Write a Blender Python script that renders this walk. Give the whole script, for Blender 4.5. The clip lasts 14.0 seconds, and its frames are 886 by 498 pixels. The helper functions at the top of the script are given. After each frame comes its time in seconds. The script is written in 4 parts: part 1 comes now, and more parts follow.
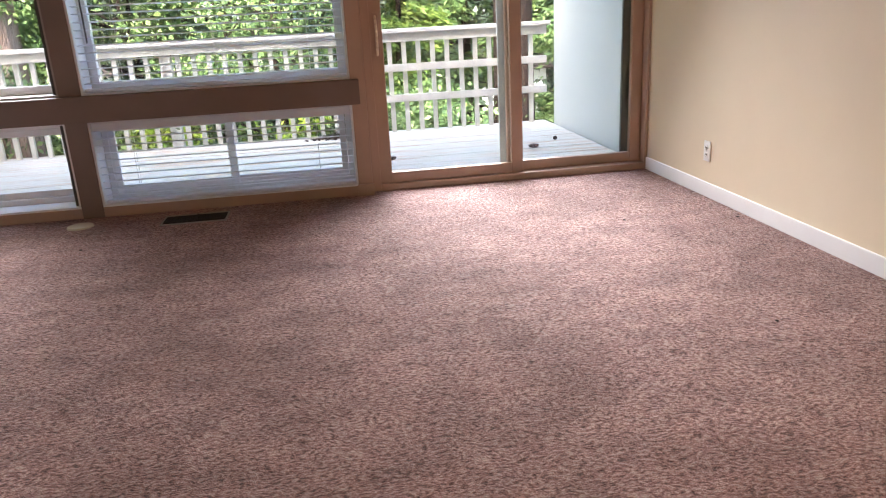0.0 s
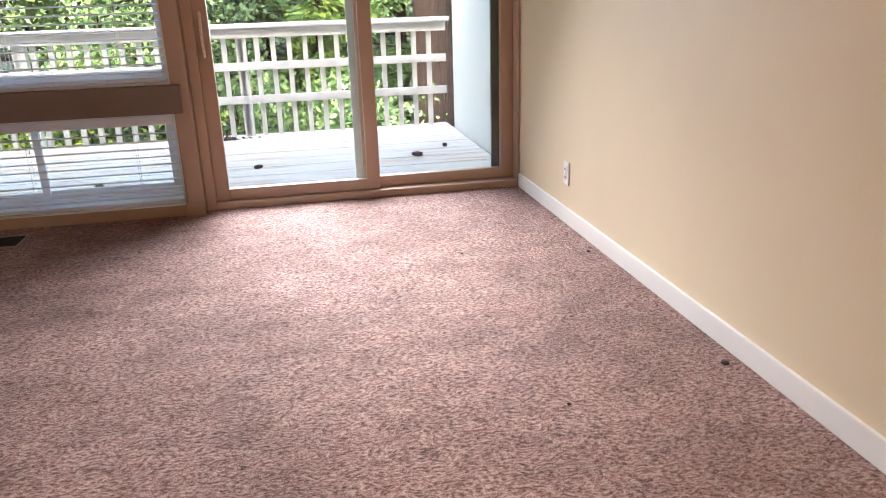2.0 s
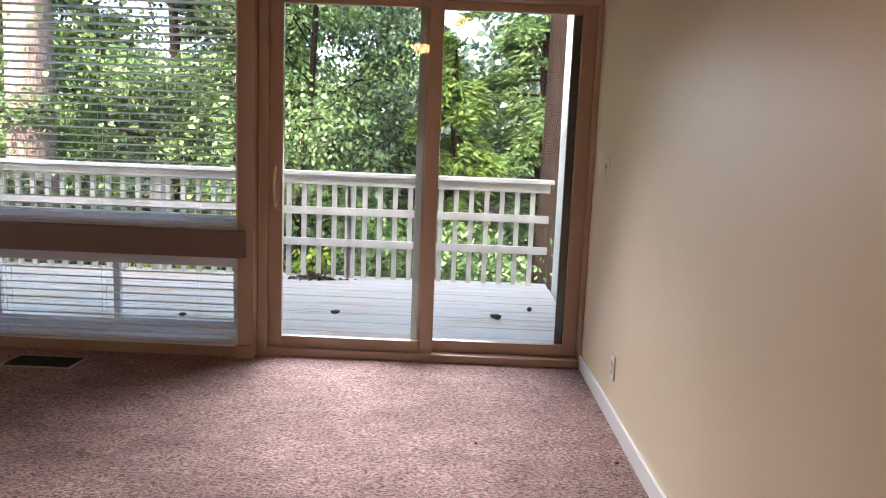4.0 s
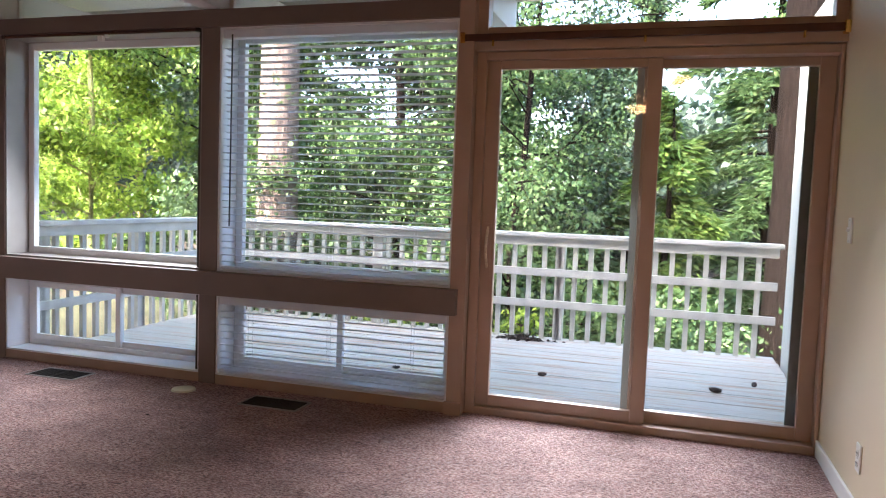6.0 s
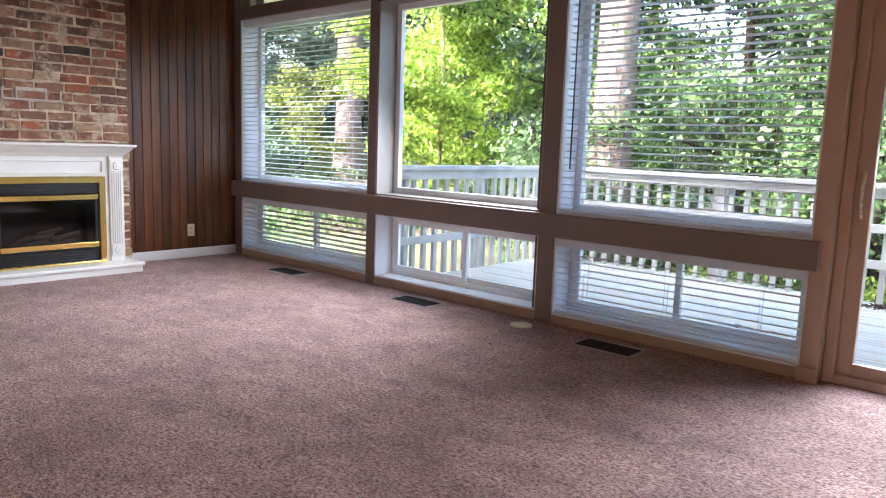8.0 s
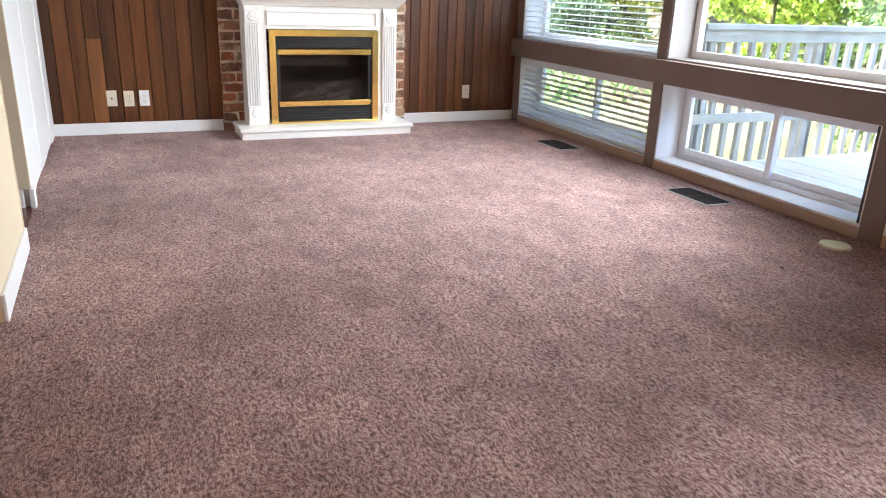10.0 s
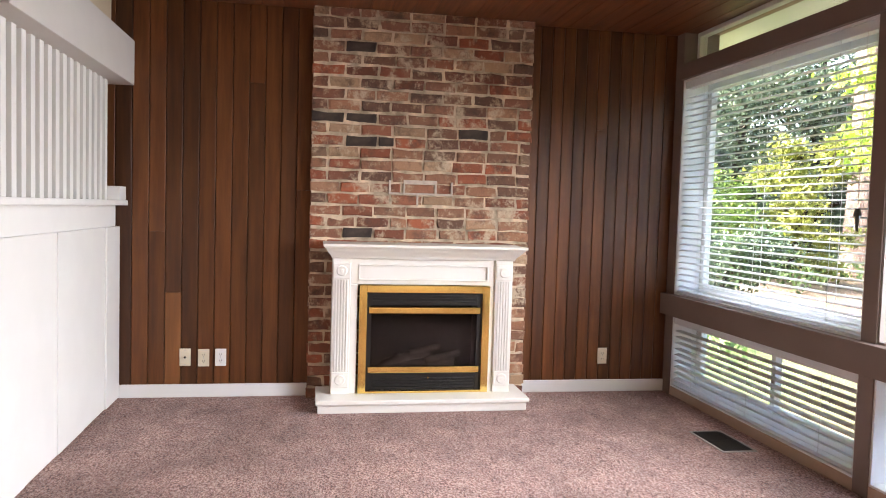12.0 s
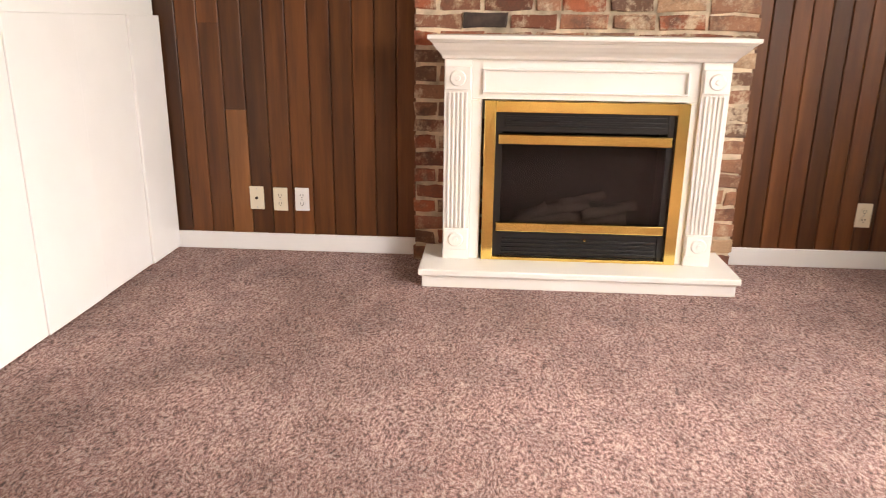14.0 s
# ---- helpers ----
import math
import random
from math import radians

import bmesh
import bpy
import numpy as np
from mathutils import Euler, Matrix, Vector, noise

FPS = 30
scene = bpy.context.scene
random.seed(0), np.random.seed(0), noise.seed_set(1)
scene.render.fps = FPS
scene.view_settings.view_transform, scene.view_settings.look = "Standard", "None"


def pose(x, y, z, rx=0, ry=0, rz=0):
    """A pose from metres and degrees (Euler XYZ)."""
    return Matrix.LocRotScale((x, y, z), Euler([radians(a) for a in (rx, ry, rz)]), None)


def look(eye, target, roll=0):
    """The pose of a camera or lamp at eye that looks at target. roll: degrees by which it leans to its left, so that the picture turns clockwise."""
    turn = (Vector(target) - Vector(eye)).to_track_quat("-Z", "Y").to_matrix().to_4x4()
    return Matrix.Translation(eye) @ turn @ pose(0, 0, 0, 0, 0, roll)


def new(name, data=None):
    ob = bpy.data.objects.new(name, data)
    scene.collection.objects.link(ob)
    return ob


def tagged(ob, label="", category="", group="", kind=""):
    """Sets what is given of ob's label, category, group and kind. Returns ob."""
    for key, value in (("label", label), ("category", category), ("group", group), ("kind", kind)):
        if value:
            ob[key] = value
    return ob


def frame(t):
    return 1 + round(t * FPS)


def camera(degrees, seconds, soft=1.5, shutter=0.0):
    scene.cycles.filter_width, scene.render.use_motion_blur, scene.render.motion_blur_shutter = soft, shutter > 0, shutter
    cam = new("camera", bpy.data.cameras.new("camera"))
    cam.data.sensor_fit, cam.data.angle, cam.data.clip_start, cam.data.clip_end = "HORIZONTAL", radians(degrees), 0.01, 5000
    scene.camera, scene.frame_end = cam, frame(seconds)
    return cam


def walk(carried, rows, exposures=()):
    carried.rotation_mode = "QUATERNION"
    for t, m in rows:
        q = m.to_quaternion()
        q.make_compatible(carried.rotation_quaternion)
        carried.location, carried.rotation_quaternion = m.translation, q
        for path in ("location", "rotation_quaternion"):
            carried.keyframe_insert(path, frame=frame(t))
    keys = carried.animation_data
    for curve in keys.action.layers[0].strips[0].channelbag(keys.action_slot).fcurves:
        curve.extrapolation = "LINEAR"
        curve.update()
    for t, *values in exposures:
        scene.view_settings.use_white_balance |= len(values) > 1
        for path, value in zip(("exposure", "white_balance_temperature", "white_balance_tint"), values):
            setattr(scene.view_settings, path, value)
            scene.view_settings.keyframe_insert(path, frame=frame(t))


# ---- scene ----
cam = camera(62.3, 14.0, soft=1.0, shutter=0.12)
PATH = [
    (0, (0.067, 0.221, 1.097), (0.338, 2.105, 0.483), -3.0),
    (0.5, (0.193, 0.28, 1.058), (0.602, 2.098, 0.332), -2.4),
    (1, (0.382, 0.381, 1.075), (0.831, 2.162, 0.285), -1.8),
    (1.5, (0.587, 0.517, 1.086), (1.014, 2.325, 0.344), -1.5),
    (2, (0.854, 0.633, 1.133), (1.216, 2.49, 0.484), -1.8),
    (2.5, (1.131, 0.655, 1.182), (1.31, 2.569, 0.63), -0.8),
    (2.7, (1.222, 0.657, 1.21), (1.338, 2.587, 0.697), 0.1),
    (4.8, (1.435, 0.857, 1.259), (1.299, 2.844, 1.073), 2.5),
    (5, (1.438, 0.856, 1.25), (1.233, 2.838, 1.079), 2.5),
    (5.5, (1.454, 0.842, 1.223), (1.052, 2.797, 1.087), 2.3),
    (6, (1.414, 0.823, 1.252), (0.823, 2.729, 1.115), 2.1),
    (6.5, (1.375, 0.807, 1.266), (0.591, 2.641, 1.119), 2.0),
    (7, (1.34, 0.786, 1.238), (0.37, 2.528, 1.079), 2.1),
    (7.5, (1.326, 0.773, 1.214), (0.168, 2.39, 1.003), 2.1),
    (8, (1.314, 0.822, 1.158), (-0.013, 2.291, 0.876), 2.0),
    (8.5, (1.256, 0.997, 1.105), (-0.224, 2.287, 0.724), 1.7),
    (8.7, (1.226, 1.056, 1.096), (-0.308, 2.268, 0.674), 1.5),
    (10.8, (0.576, 1.827, 1.183), (-1.255, 2.366, 0.585), 1.1),
    (11, (0.473, 1.903, 1.217), (-1.397, 2.412, 0.72), 1.2),
    (11.5, (0.184, 2.102, 1.295), (-1.753, 2.53, 1.042), 1.7),
    (12, (-0.122, 2.286, 1.3), (-2.089, 2.631, 1.192), 1.7),
    (12.5, (-0.518, 2.365, 1.315), (-2.487, 2.679, 1.157), 0.8),
    (13, (-0.91, 2.53, 1.273), (-2.865, 2.785, 0.942), 0.3),
    (13.5, (-1.304, 2.628, 1.199), (-3.241, 2.745, 0.714), 0.2),
    (14, (-1.669, 2.619, 1.107), (-3.577, 2.491, 0.52), 0.7),
]

EXPOSURES = [(0.0, 4.1, 6700, 17), (1.0, 4.5, 6600, 21), (1.5, 4.45, 6700, 15), (2.7, 3.95, 6700, 16), (4.8, 3.67, 6500, 17), (7.0, 3.77, 6100, 15), (8.7, 4.34, 6050, 15), (10.8, 4.55, 6500, 9), (11.5, 4.45, 6650, 11), (12.0, 4.40, 6850, 17), (12.5, 4.62, 7500, 24), (13.0, 4.56, 7700, 23), (14.0, 4.48, 8100, 20)]
walk(cam, [(t, look(eye, target, roll)) for t, eye, target, roll in PATH], EXPOSURES)

# ---------------------------------------------------------------- light
SUN_ELEV, SUN_ROT = 36.0, 212.0
world = bpy.data.worlds.new("world")
scene.world = world
world.use_nodes = True
wn = world.node_tree
sky = wn.nodes.new("ShaderNodeTexSky")
sky.sky_type = "NISHITA"
sky.sun_disc = False
sky.sun_elevation, sky.sun_rotation = radians(SUN_ELEV), radians(SUN_ROT)
sky.air_density, sky.dust_density, sky.ozone_density = 1.0, 3.0, 1.0
wn.links.new(sky.outputs[0], wn.nodes["Background"].inputs[0])
wn.nodes["Background"].inputs[1].default_value = 0.15
sun_data = bpy.data.lights.new("sun", "SUN")
sun_data.energy, sun_data.angle, sun_data.color = 2.3, radians(4.0), (1.0, 0.95, 0.86)
sun = new("sun", sun_data)
az = radians(SUN_ROT)
sun_dir = Vector((math.sin(az) * math.cos(radians(SUN_ELEV)), math.cos(az) * math.cos(radians(SUN_ELEV)), math.sin(radians(SUN_ELEV))))
sun.matrix_world = look(sun_dir * 40, (0, 0, 0))


DAY = 1.6                      # watts for each square metre
# daylight standing in the bare openings
for name, x0, x1, z0, z1, watts, aim_x, wide in (("daylight_door", 0.42, 1.65, 0.15, 1.95, DAY * 2.2, 0.25, 82), ("daylight_bay", -2.8, -1.55, 0.75, 2.22, DAY * 2.7, -1.7, 118), ("daylight_blind", -4.8, -3.5, 0.9, 2.1, DAY * 0.95, 0.6, 135)):
    d = bpy.data.lights.new(name, "AREA")
    d.shape, d.size, d.size_y, d.energy, d.color = "RECTANGLE", x1 - x0, z1 - z0, watts, (0.88, 0.94, 1.0)
    d.spread = radians(wide)
    ob = new(name, d)
    c = Vector(((x0 + x1) / 2, 5.135 if x0 > 0 else 4.9, (z0 + z1) / 2))
    ob.matrix_world = look(c, c + Vector((aim_x, -5.0, -3.4)))
LAMP = 2.0                      # glow of the ceiling lights


# ---------------------------------------------------------------- materials
def material(name):
    m = bpy.data.materials.new(name)
    m.use_nodes = True
    return m, m.node_tree.nodes, m.node_tree.links, m.node_tree.nodes["Principled BSDF"]


def coords(n, l, scale=(1, 1, 1), kind="Object"):
    tc = n.new("ShaderNodeTexCoord")
    mp = n.new("ShaderNodeMapping")
    mp.inputs["Scale"].default_value = scale
    l.new(tc.outputs[kind], mp.inputs[0])
    return mp.outputs[0]


def noise_node(n, l, vec, scale, detail=4.0, rough=0.55):
    t = n.new("ShaderNodeTexNoise")
    t.inputs["Scale"].default_value = scale
    t.inputs["Detail"].default_value = detail
    t.inputs["Roughness"].default_value = rough
    l.new(vec, t.inputs["Vector"])
    return t.outputs["Fac"]


def ramp(n, l, fac, stops):
    r = n.new("ShaderNodeValToRGB")
    e = r.color_ramp.elements
    while len(e) < len(stops):
        e.new(0.5)
    for k, (p, c) in enumerate(stops):
        e[k].position = p
        e[k].color = (*c, 1)
    l.new(fac, r.inputs[0])
    return r.outputs[0]


def mix(n, l, a, b, fac, mode="MIX"):
    m = n.new("ShaderNodeMix")
    m.data_type = "RGBA"
    m.blend_type = mode
    for sock, v in ((m.inputs[0], fac), (m.inputs[6], a), (m.inputs[7], b)):
        if isinstance(v, bpy.types.NodeSocket):
            l.new(v, sock)
        elif isinstance(v, tuple):
            sock.default_value = (*v, 1)
        else:
            sock.default_value = v
    return m.outputs[2]


def bump(n, l, bs, height, strength=0.3, dist=0.01):
    b = n.new("ShaderNodeBump")
    b.inputs["Strength"].default_value = strength
    b.inputs["Distance"].default_value = dist
    l.new(height, b.inputs["Height"])
    l.new(b.outputs[0], bs.inputs["Normal"])


def paint(name, colour, rough=0.5, vary=0.06, scale=3.0, grain=60.0, bumps=0.08, metal=0.0):
    """Painted or plain surface with slow blotches and a fine grain."""
    m, n, l, bs = material(name)
    v = coords(n, l)
    dark = tuple(c * (1 - vary) for c in colour)
    light = tuple(min(1, c * (1 + vary)) for c in colour)
    base = ramp(n, l, noise_node(n, l, v, scale), [(0.3, dark), (0.7, light)])
    l.new(base, bs.inputs["Base Color"])
    bs.inputs["Roughness"].default_value = rough
    bs.inputs["Metallic"].default_value = metal
    bump(n, l, bs, noise_node(n, l, v, grain, 3), bumps, 0.004)
    return m


def wood(name, stops, along="z", rough=0.45, per_object=0.5, grain=1.0, bumps=0.15):
    """Wood grain along one axis; each board differs by its random number."""
    m, n, l, bs = material(name)
    sc = {"x": (1.2, 14, 14), "y": (14, 1.2, 14), "z": (14, 14, 1.2)}[along]
    tc = n.new("ShaderNodeTexCoord")
    info = n.new("ShaderNodeObjectInfo")
    sh = n.new("ShaderNodeVectorMath")
    sh.operation = "SCALE"
    sh.inputs[0].default_value = (37.0, 51.0, 23.0)
    l.new(info.outputs["Random"], sh.inputs["Scale"])
    ad = n.new("ShaderNodeVectorMath")
    l.new(tc.outputs["Object"], ad.inputs[0])
    l.new(sh.outputs[0], ad.inputs[1])
    mp = n.new("ShaderNodeMapping")
    mp.inputs["Scale"].default_value = tuple(s * grain for s in sc)
    l.new(ad.outputs[0], mp.inputs[0])
    v = mp.outputs[0]
    f = noise_node(n, l, v, 1.6, 6, 0.6)
    base = ramp(n, l, f, stops)
    hue = n.new("ShaderNodeHueSaturation")
    mr = n.new("ShaderNodeMapRange")
    mr.inputs[3].default_value, mr.inputs[4].default_value = 1 - per_object, 1 + per_object
    l.new(info.outputs["Random"], mr.inputs[0])
    l.new(mr.outputs[0], hue.inputs["Value"])
    l.new(base, hue.inputs["Color"])
    l.new(hue.outputs[0], bs.inputs["Base Color"])
    bs.inputs["Roughness"].default_value = rough
    bump(n, l, bs, noise_node(n, l, v, 5.0, 5), bumps, 0.003)
    return m


def carpet_material():
    m, n, l, bs = material("carpet_pile")
    v = coords(n, l)
    fine = noise_node(n, l, v, 260.0, 3, 0.7)
    warp = n.new("ShaderNodeVectorMath")
    warp.operation = "ADD"
    sway = n.new("ShaderNodeTexNoise")
    sway.inputs["Scale"].default_value = 9.0
    l.new(v, sway.inputs["Vector"])
    sc = n.new("ShaderNodeVectorMath")
    sc.operation = "SCALE"
    sc.inputs["Scale"].default_value = 0.06
    l.new(sway.outputs["Color"], sc.inputs[0])
    l.new(v, warp.inputs[0])
    l.new(sc.outputs[0], warp.inputs[1])
    mp = n.new("ShaderNodeMapping")
    mp.inputs["Scale"].default_value = (1.0, 1.7, 1.0)
    l.new(warp.outputs[0], mp.inputs[0])
    tuft = noise_node(n, l, mp.outputs[0], 66.0, 3, 0.66)
    mid = noise_node(n, l, coords(n, l, (1, 1.5, 1)), 4.5, 5, 0.65)
    big = noise_node(n, l, v, 1.2, 4, 0.55)
    # light on tuft tips and shade between them are painted into the pink
    c1 = ramp(n, l, tuft, [(0.365, (0.16, 0.068, 0.054)), (0.455, (0.54, 0.27, 0.228)), (0.53, (0.79, 0.465, 0.40)), (0.61, (0.98, 0.77, 0.69))])
    c2 = mix(n, l, c1, ramp(n, l, fine, [(0.38, (0.40, 0.36, 0.36)), (0.58, (1, 1, 1))]), 0.7, "MULTIPLY")
    c3 = mix(n, l, c2, ramp(n, l, mid, [(0.38, (0.60, 0.55, 0.55)), (0.58, (1.0, 1.0, 1.0))]), 0.6, "MULTIPLY")
    c4 = mix(n, l, c3, ramp(n, l, big, [(0.38, (0.58, 0.52, 0.50)), (0.60, (1.0, 1.0, 1.0))]), 0.75, "MULTIPLY")
    l.new(c4, bs.inputs["Base Color"])
    bs.inputs["Roughness"].default_value = 0.95
    bs.inputs["Sheen Weight"].default_value = 0.2
    bs.inputs["Sheen Roughness"].default_value = 0.5
    h = mix(n, l, tuft, fine, 0.4)
    bump(n, l, bs, h, 1.0, 0.028)
    return m


def brick_material():
    m, n, l, bs = material("old_brick")
    info = n.new("ShaderNodeObjectInfo")
    tc = n.new("ShaderNodeTexCoord")
    sh = n.new("ShaderNodeVectorMath")
    sh.operation = "SCALE"
    sh.inputs[0].default_value = (31.0, 17.0, 43.0)
    l.new(info.outputs["Random"], sh.inputs["Scale"])
    ad = n.new("ShaderNodeVectorMath")
    l.new(tc.outputs["Object"], ad.inputs[0])
    l.new(sh.outputs[0], ad.inputs[1])
    v = ad.outputs[0]
    base = ramp(n, l, info.outputs["Random"], [(0.0, (0.16, 0.06, 0.036)), (0.13, (0.44, 0.125, 0.058)), (0.26, (0.17, 0.085, 0.058)), (0.40, (0.41, 0.195, 0.112)),
                                               (0.53, (0.15, 0.078, 0.052)), (0.66, (0.54, 0.35, 0.215)), (0.78, (0.33, 0.095, 0.05)), (0.90, (0.37, 0.175, 0.105)), (1.0, (0.20, 0.07, 0.042))])
    blot = noise_node(n, l, v, 15.0, 6, 0.7)
    c = mix(n, l, base, (0.62, 0.45, 0.30), ramp(n, l, blot, [(0.52, (0, 0, 0)), (0.68, (0.75, 0.75, 0.75))]))
    blot2 = noise_node(n, l, v, 9.0, 5, 0.65)
    c = mix(n, l, c, (0.10, 0.06, 0.045), ramp(n, l, blot2, [(0.50, (0, 0, 0)), (0.70, (0.85, 0.85, 0.85))]))
    # mortar smeared over faces and joints alike
    place = n.new("ShaderNodeNewGeometry")
    smear = noise_node(n, l, place.outputs["Position"], 5.0, 7, 0.72)
    c = mix(n, l, c, (0.68, 0.54, 0.39), ramp(n, l, smear, [(0.54, (0, 0, 0)), (0.61, (0.8, 0.8, 0.8))]))
    fine = noise_node(n, l, v, 120.0, 4, 0.7)
    c = mix(n, l, c, ramp(n, l, fine, [(0.3, (0.55, 0.52, 0.5)), (0.7, (1, 1, 1))]), 0.55, "MULTIPLY")
    l.new(c, bs.inputs["Base Color"])
    bs.inputs["Roughness"].default_value = 0.9
    bump(n, l, bs, mix(n, l, fine, blot, 0.5), 0.7, 0.008)
    return m


def glass_material(name="window_glass", tint=(0.97, 0.985, 0.98)):
    m, n, l, bs = material(name)
    n.remove(bs)
    tr = n.new("ShaderNodeBsdfTransparent")
    tr.inputs[0].default_value = (*tint, 1)
    gl = n.new("ShaderNodeBsdfGlossy")
    gl.inputs["Roughness"].default_value = 0.0
    lw = n.new("ShaderNodeLayerWeight")
    lw.inputs[0].default_value = 0.5
    pw = n.new("ShaderNodeMath")
    pw.operation = "POWER"
    pw.inputs[1].default_value = 5.0
    l.new(lw.outputs["Facing"], pw.inputs[0])
    ml = n.new("ShaderNodeMath")
    ml.operation = "MULTIPLY_ADD"
    ml.inputs[1].default_value, ml.inputs[2].default_value = 0.9, 0.035
    l.new(pw.outputs[0], ml.inputs[0])
    mx = n.new("ShaderNodeMixShader")
    l.new(ml.outputs[0], mx.inputs[0])
    l.new(tr.outputs[0], mx.inputs[1])
    l.new(gl.outputs[0], mx.inputs[2])
    l.new(mx.outputs[0], n["Material Output"].inputs[0])
    return m


def leaf_material(name, stops, trans=0.35):
    """Leaves, each its own tint."""
    m, n, l, bs = material(name)
    geo = n.new("ShaderNodeNewGeometry")
    base = ramp(n, l, geo.outputs["Random Per Island"], stops)
    big = noise_node(n, l, coords(n, l), 0.5, 2)
    base = mix(n, l, base, ramp(n, l, big, [(0.35, (0.6, 0.6, 0.55)), (0.65, (1, 1, 1))]), 0.7, "MULTIPLY")
    l.new(base, bs.inputs["Base Color"])
    bs.inputs["Roughness"].default_value = 0.55
    tl = n.new("ShaderNodeBsdfTranslucent")
    l.new(base, tl.inputs[0])
    mx = n.new("ShaderNodeMixShader")
    mx.inputs[0].default_value = trans
    l.new(bs.outputs[0], mx.inputs[1])
    l.new(tl.outputs[0], mx.inputs[2])
    l.new(mx.outputs[0], n["Material Output"].inputs[0])
    return m


def bark_material(name, a, b):
    m, n, l, bs = material(name)
    v = coords(n, l, (9, 9, 1.6))
    f = noise_node(n, l, v, 2.2, 6, 0.65)
    l.new(ramp(n, l, f, [(0.3, a), (0.7, b)]), bs.inputs["Base Color"])
    bs.inputs["Roughness"].default_value = 0.95
    bs.inputs["Specular IOR Level"].default_value = 0.08
    bump(n, l, bs, f, 1.0, 0.06)
    return m


def ground_material():
    m, n, l, bs = material("hillside_ground")
    v = coords(n, l)
    f = noise_node(n, l, v, 1.6, 6, 0.65)
    g = noise_node(n, l, v, 0.12, 3, 0.5)
    # soil and grass tones are darkened to carry the shade over the slope
    dirt = ramp(n, l, f, [(0.3, (0.04, 0.026, 0.018)), (0.5, (0.10, 0.068, 0.046)), (0.7, (0.16, 0.115, 0.08))])
    grass = ramp(n, l, f, [(0.3, (0.03, 0.05, 0.015)), (0.7, (0.10, 0.15, 0.045))])
    l.new(mix(n, l, dirt, grass, ramp(n, l, g, [(0.48, (0, 0, 0)), (0.58, (1, 1, 1))])), bs.inputs["Base Color"])
    bs.inputs["Roughness"].default_value = 0.95
    bump(n, l, bs, f, 0.8, 0.05)
    return m


def deck_material():
    """Worn pale paint over orange wood."""
    m, n, l, bs = material("worn_deck_paint")
    info = n.new("ShaderNodeObjectInfo")
    sh = n.new("ShaderNodeVectorMath")
    sh.operation = "SCALE"
    sh.inputs[0].default_value = (13.0, 71.0, 5.0)
    l.new(info.outputs["Random"], sh.inputs["Scale"])
    tc = n.new("ShaderNodeTexCoord")
    ad = n.new("ShaderNodeVectorMath")
    l.new(tc.outputs["Object"], ad.inputs[0])
    l.new(sh.outputs[0], ad.inputs[1])
    mp = n.new("ShaderNodeMapping")
    mp.inputs["Scale"].default_value = (1.0, 12, 12)
    l.new(ad.outputs[0], mp.inputs[0])
    f = noise_node(n, l, mp.outputs[0], 1.4, 5, 0.6)
    g = noise_node(n, l, mp.outputs[0], 6.0, 4, 0.6)
    pale = ramp(n, l, g, [(0.3, (0.56, 0.53, 0.465)), (0.7, (0.70, 0.665, 0.585))])
    worn = ramp(n, l, g, [(0.3, (0.50, 0.30, 0.17)), (0.7, (0.62, 0.44, 0.28))])
    l.new(mix(n, l, pale, worn, ramp(n, l, f, [(0.50, (0, 0, 0)), (0.64, (0.9, 0.9, 0.9))])), bs.inputs["Base Color"])
    bs.inputs["Roughness"].default_value = 0.4
    bump(n, l, bs, g, 0.2, 0.003)
    return m


M_CARPET = carpet_material()
M_CREAM = paint("cream_wall_paint", (0.72, 0.60, 0.43), 0.48, 0.03, 1.5, 140, 0.10)
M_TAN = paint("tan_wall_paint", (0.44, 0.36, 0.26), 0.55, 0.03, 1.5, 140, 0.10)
M_WHITE = paint("white_trim_paint", (0.82, 0.81, 0.79), 0.35, 0.025, 4.0, 90, 0.05)
M_IVORY = paint("ivory_mantel_paint", (0.82, 0.79, 0.73), 0.4, 0.03, 4.0, 90, 0.05)
M_TAUPE = paint("taupe_frame_paint", (0.185, 0.137, 0.115), 0.45, 0.06, 4.0, 70, 0.08)
M_DOORTAN = paint("tan_door_paint", (0.43, 0.31, 0.235), 0.38, 0.05, 4.0, 70, 0.06)
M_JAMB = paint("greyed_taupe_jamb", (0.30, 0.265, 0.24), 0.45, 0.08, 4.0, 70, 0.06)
M_VINYL = paint("white_vinyl", (0.80, 0.81, 0.82), 0.3, 0.02, 5.0, 90, 0.03)
M_SLAT = paint("blind_slat_white", (0.83, 0.84, 0.86), 0.35, 0.02, 5.0, 120, 0.03)
sn, sl = M_SLAT.node_tree.nodes, M_SLAT.node_tree.links
slat_through, slat_mix = sn.new("ShaderNodeBsdfTranslucent"), sn.new("ShaderNodeMixShader")
slat_through.inputs[0].default_value = (0.86, 0.90, 0.95, 1)
slat_mix.inputs[0].default_value = 0.32
sl.new(sn["Principled BSDF"].outputs[0], slat_mix.inputs[1])
sl.new(slat_through.outputs[0], slat_mix.inputs[2])
sl.new(slat_mix.outputs[0], sn["Material Output"].inputs[0])
M_CORD = paint("blind_cord_white", (0.75, 0.75, 0.75), 0.8, 0.02)
M_BEAM = paint("beam_paint", (0.66, 0.63, 0.60), 0.5, 0.04, 3.0, 60, 0.08)
M_PANEL = wood("cedar_panel", [(0.25, (0.050, 0.0155, 0.0042)), (0.5, (0.098, 0.032, 0.0085)), (0.75, (0.150, 0.053, 0.0145))], "z", 0.40, 0.42)
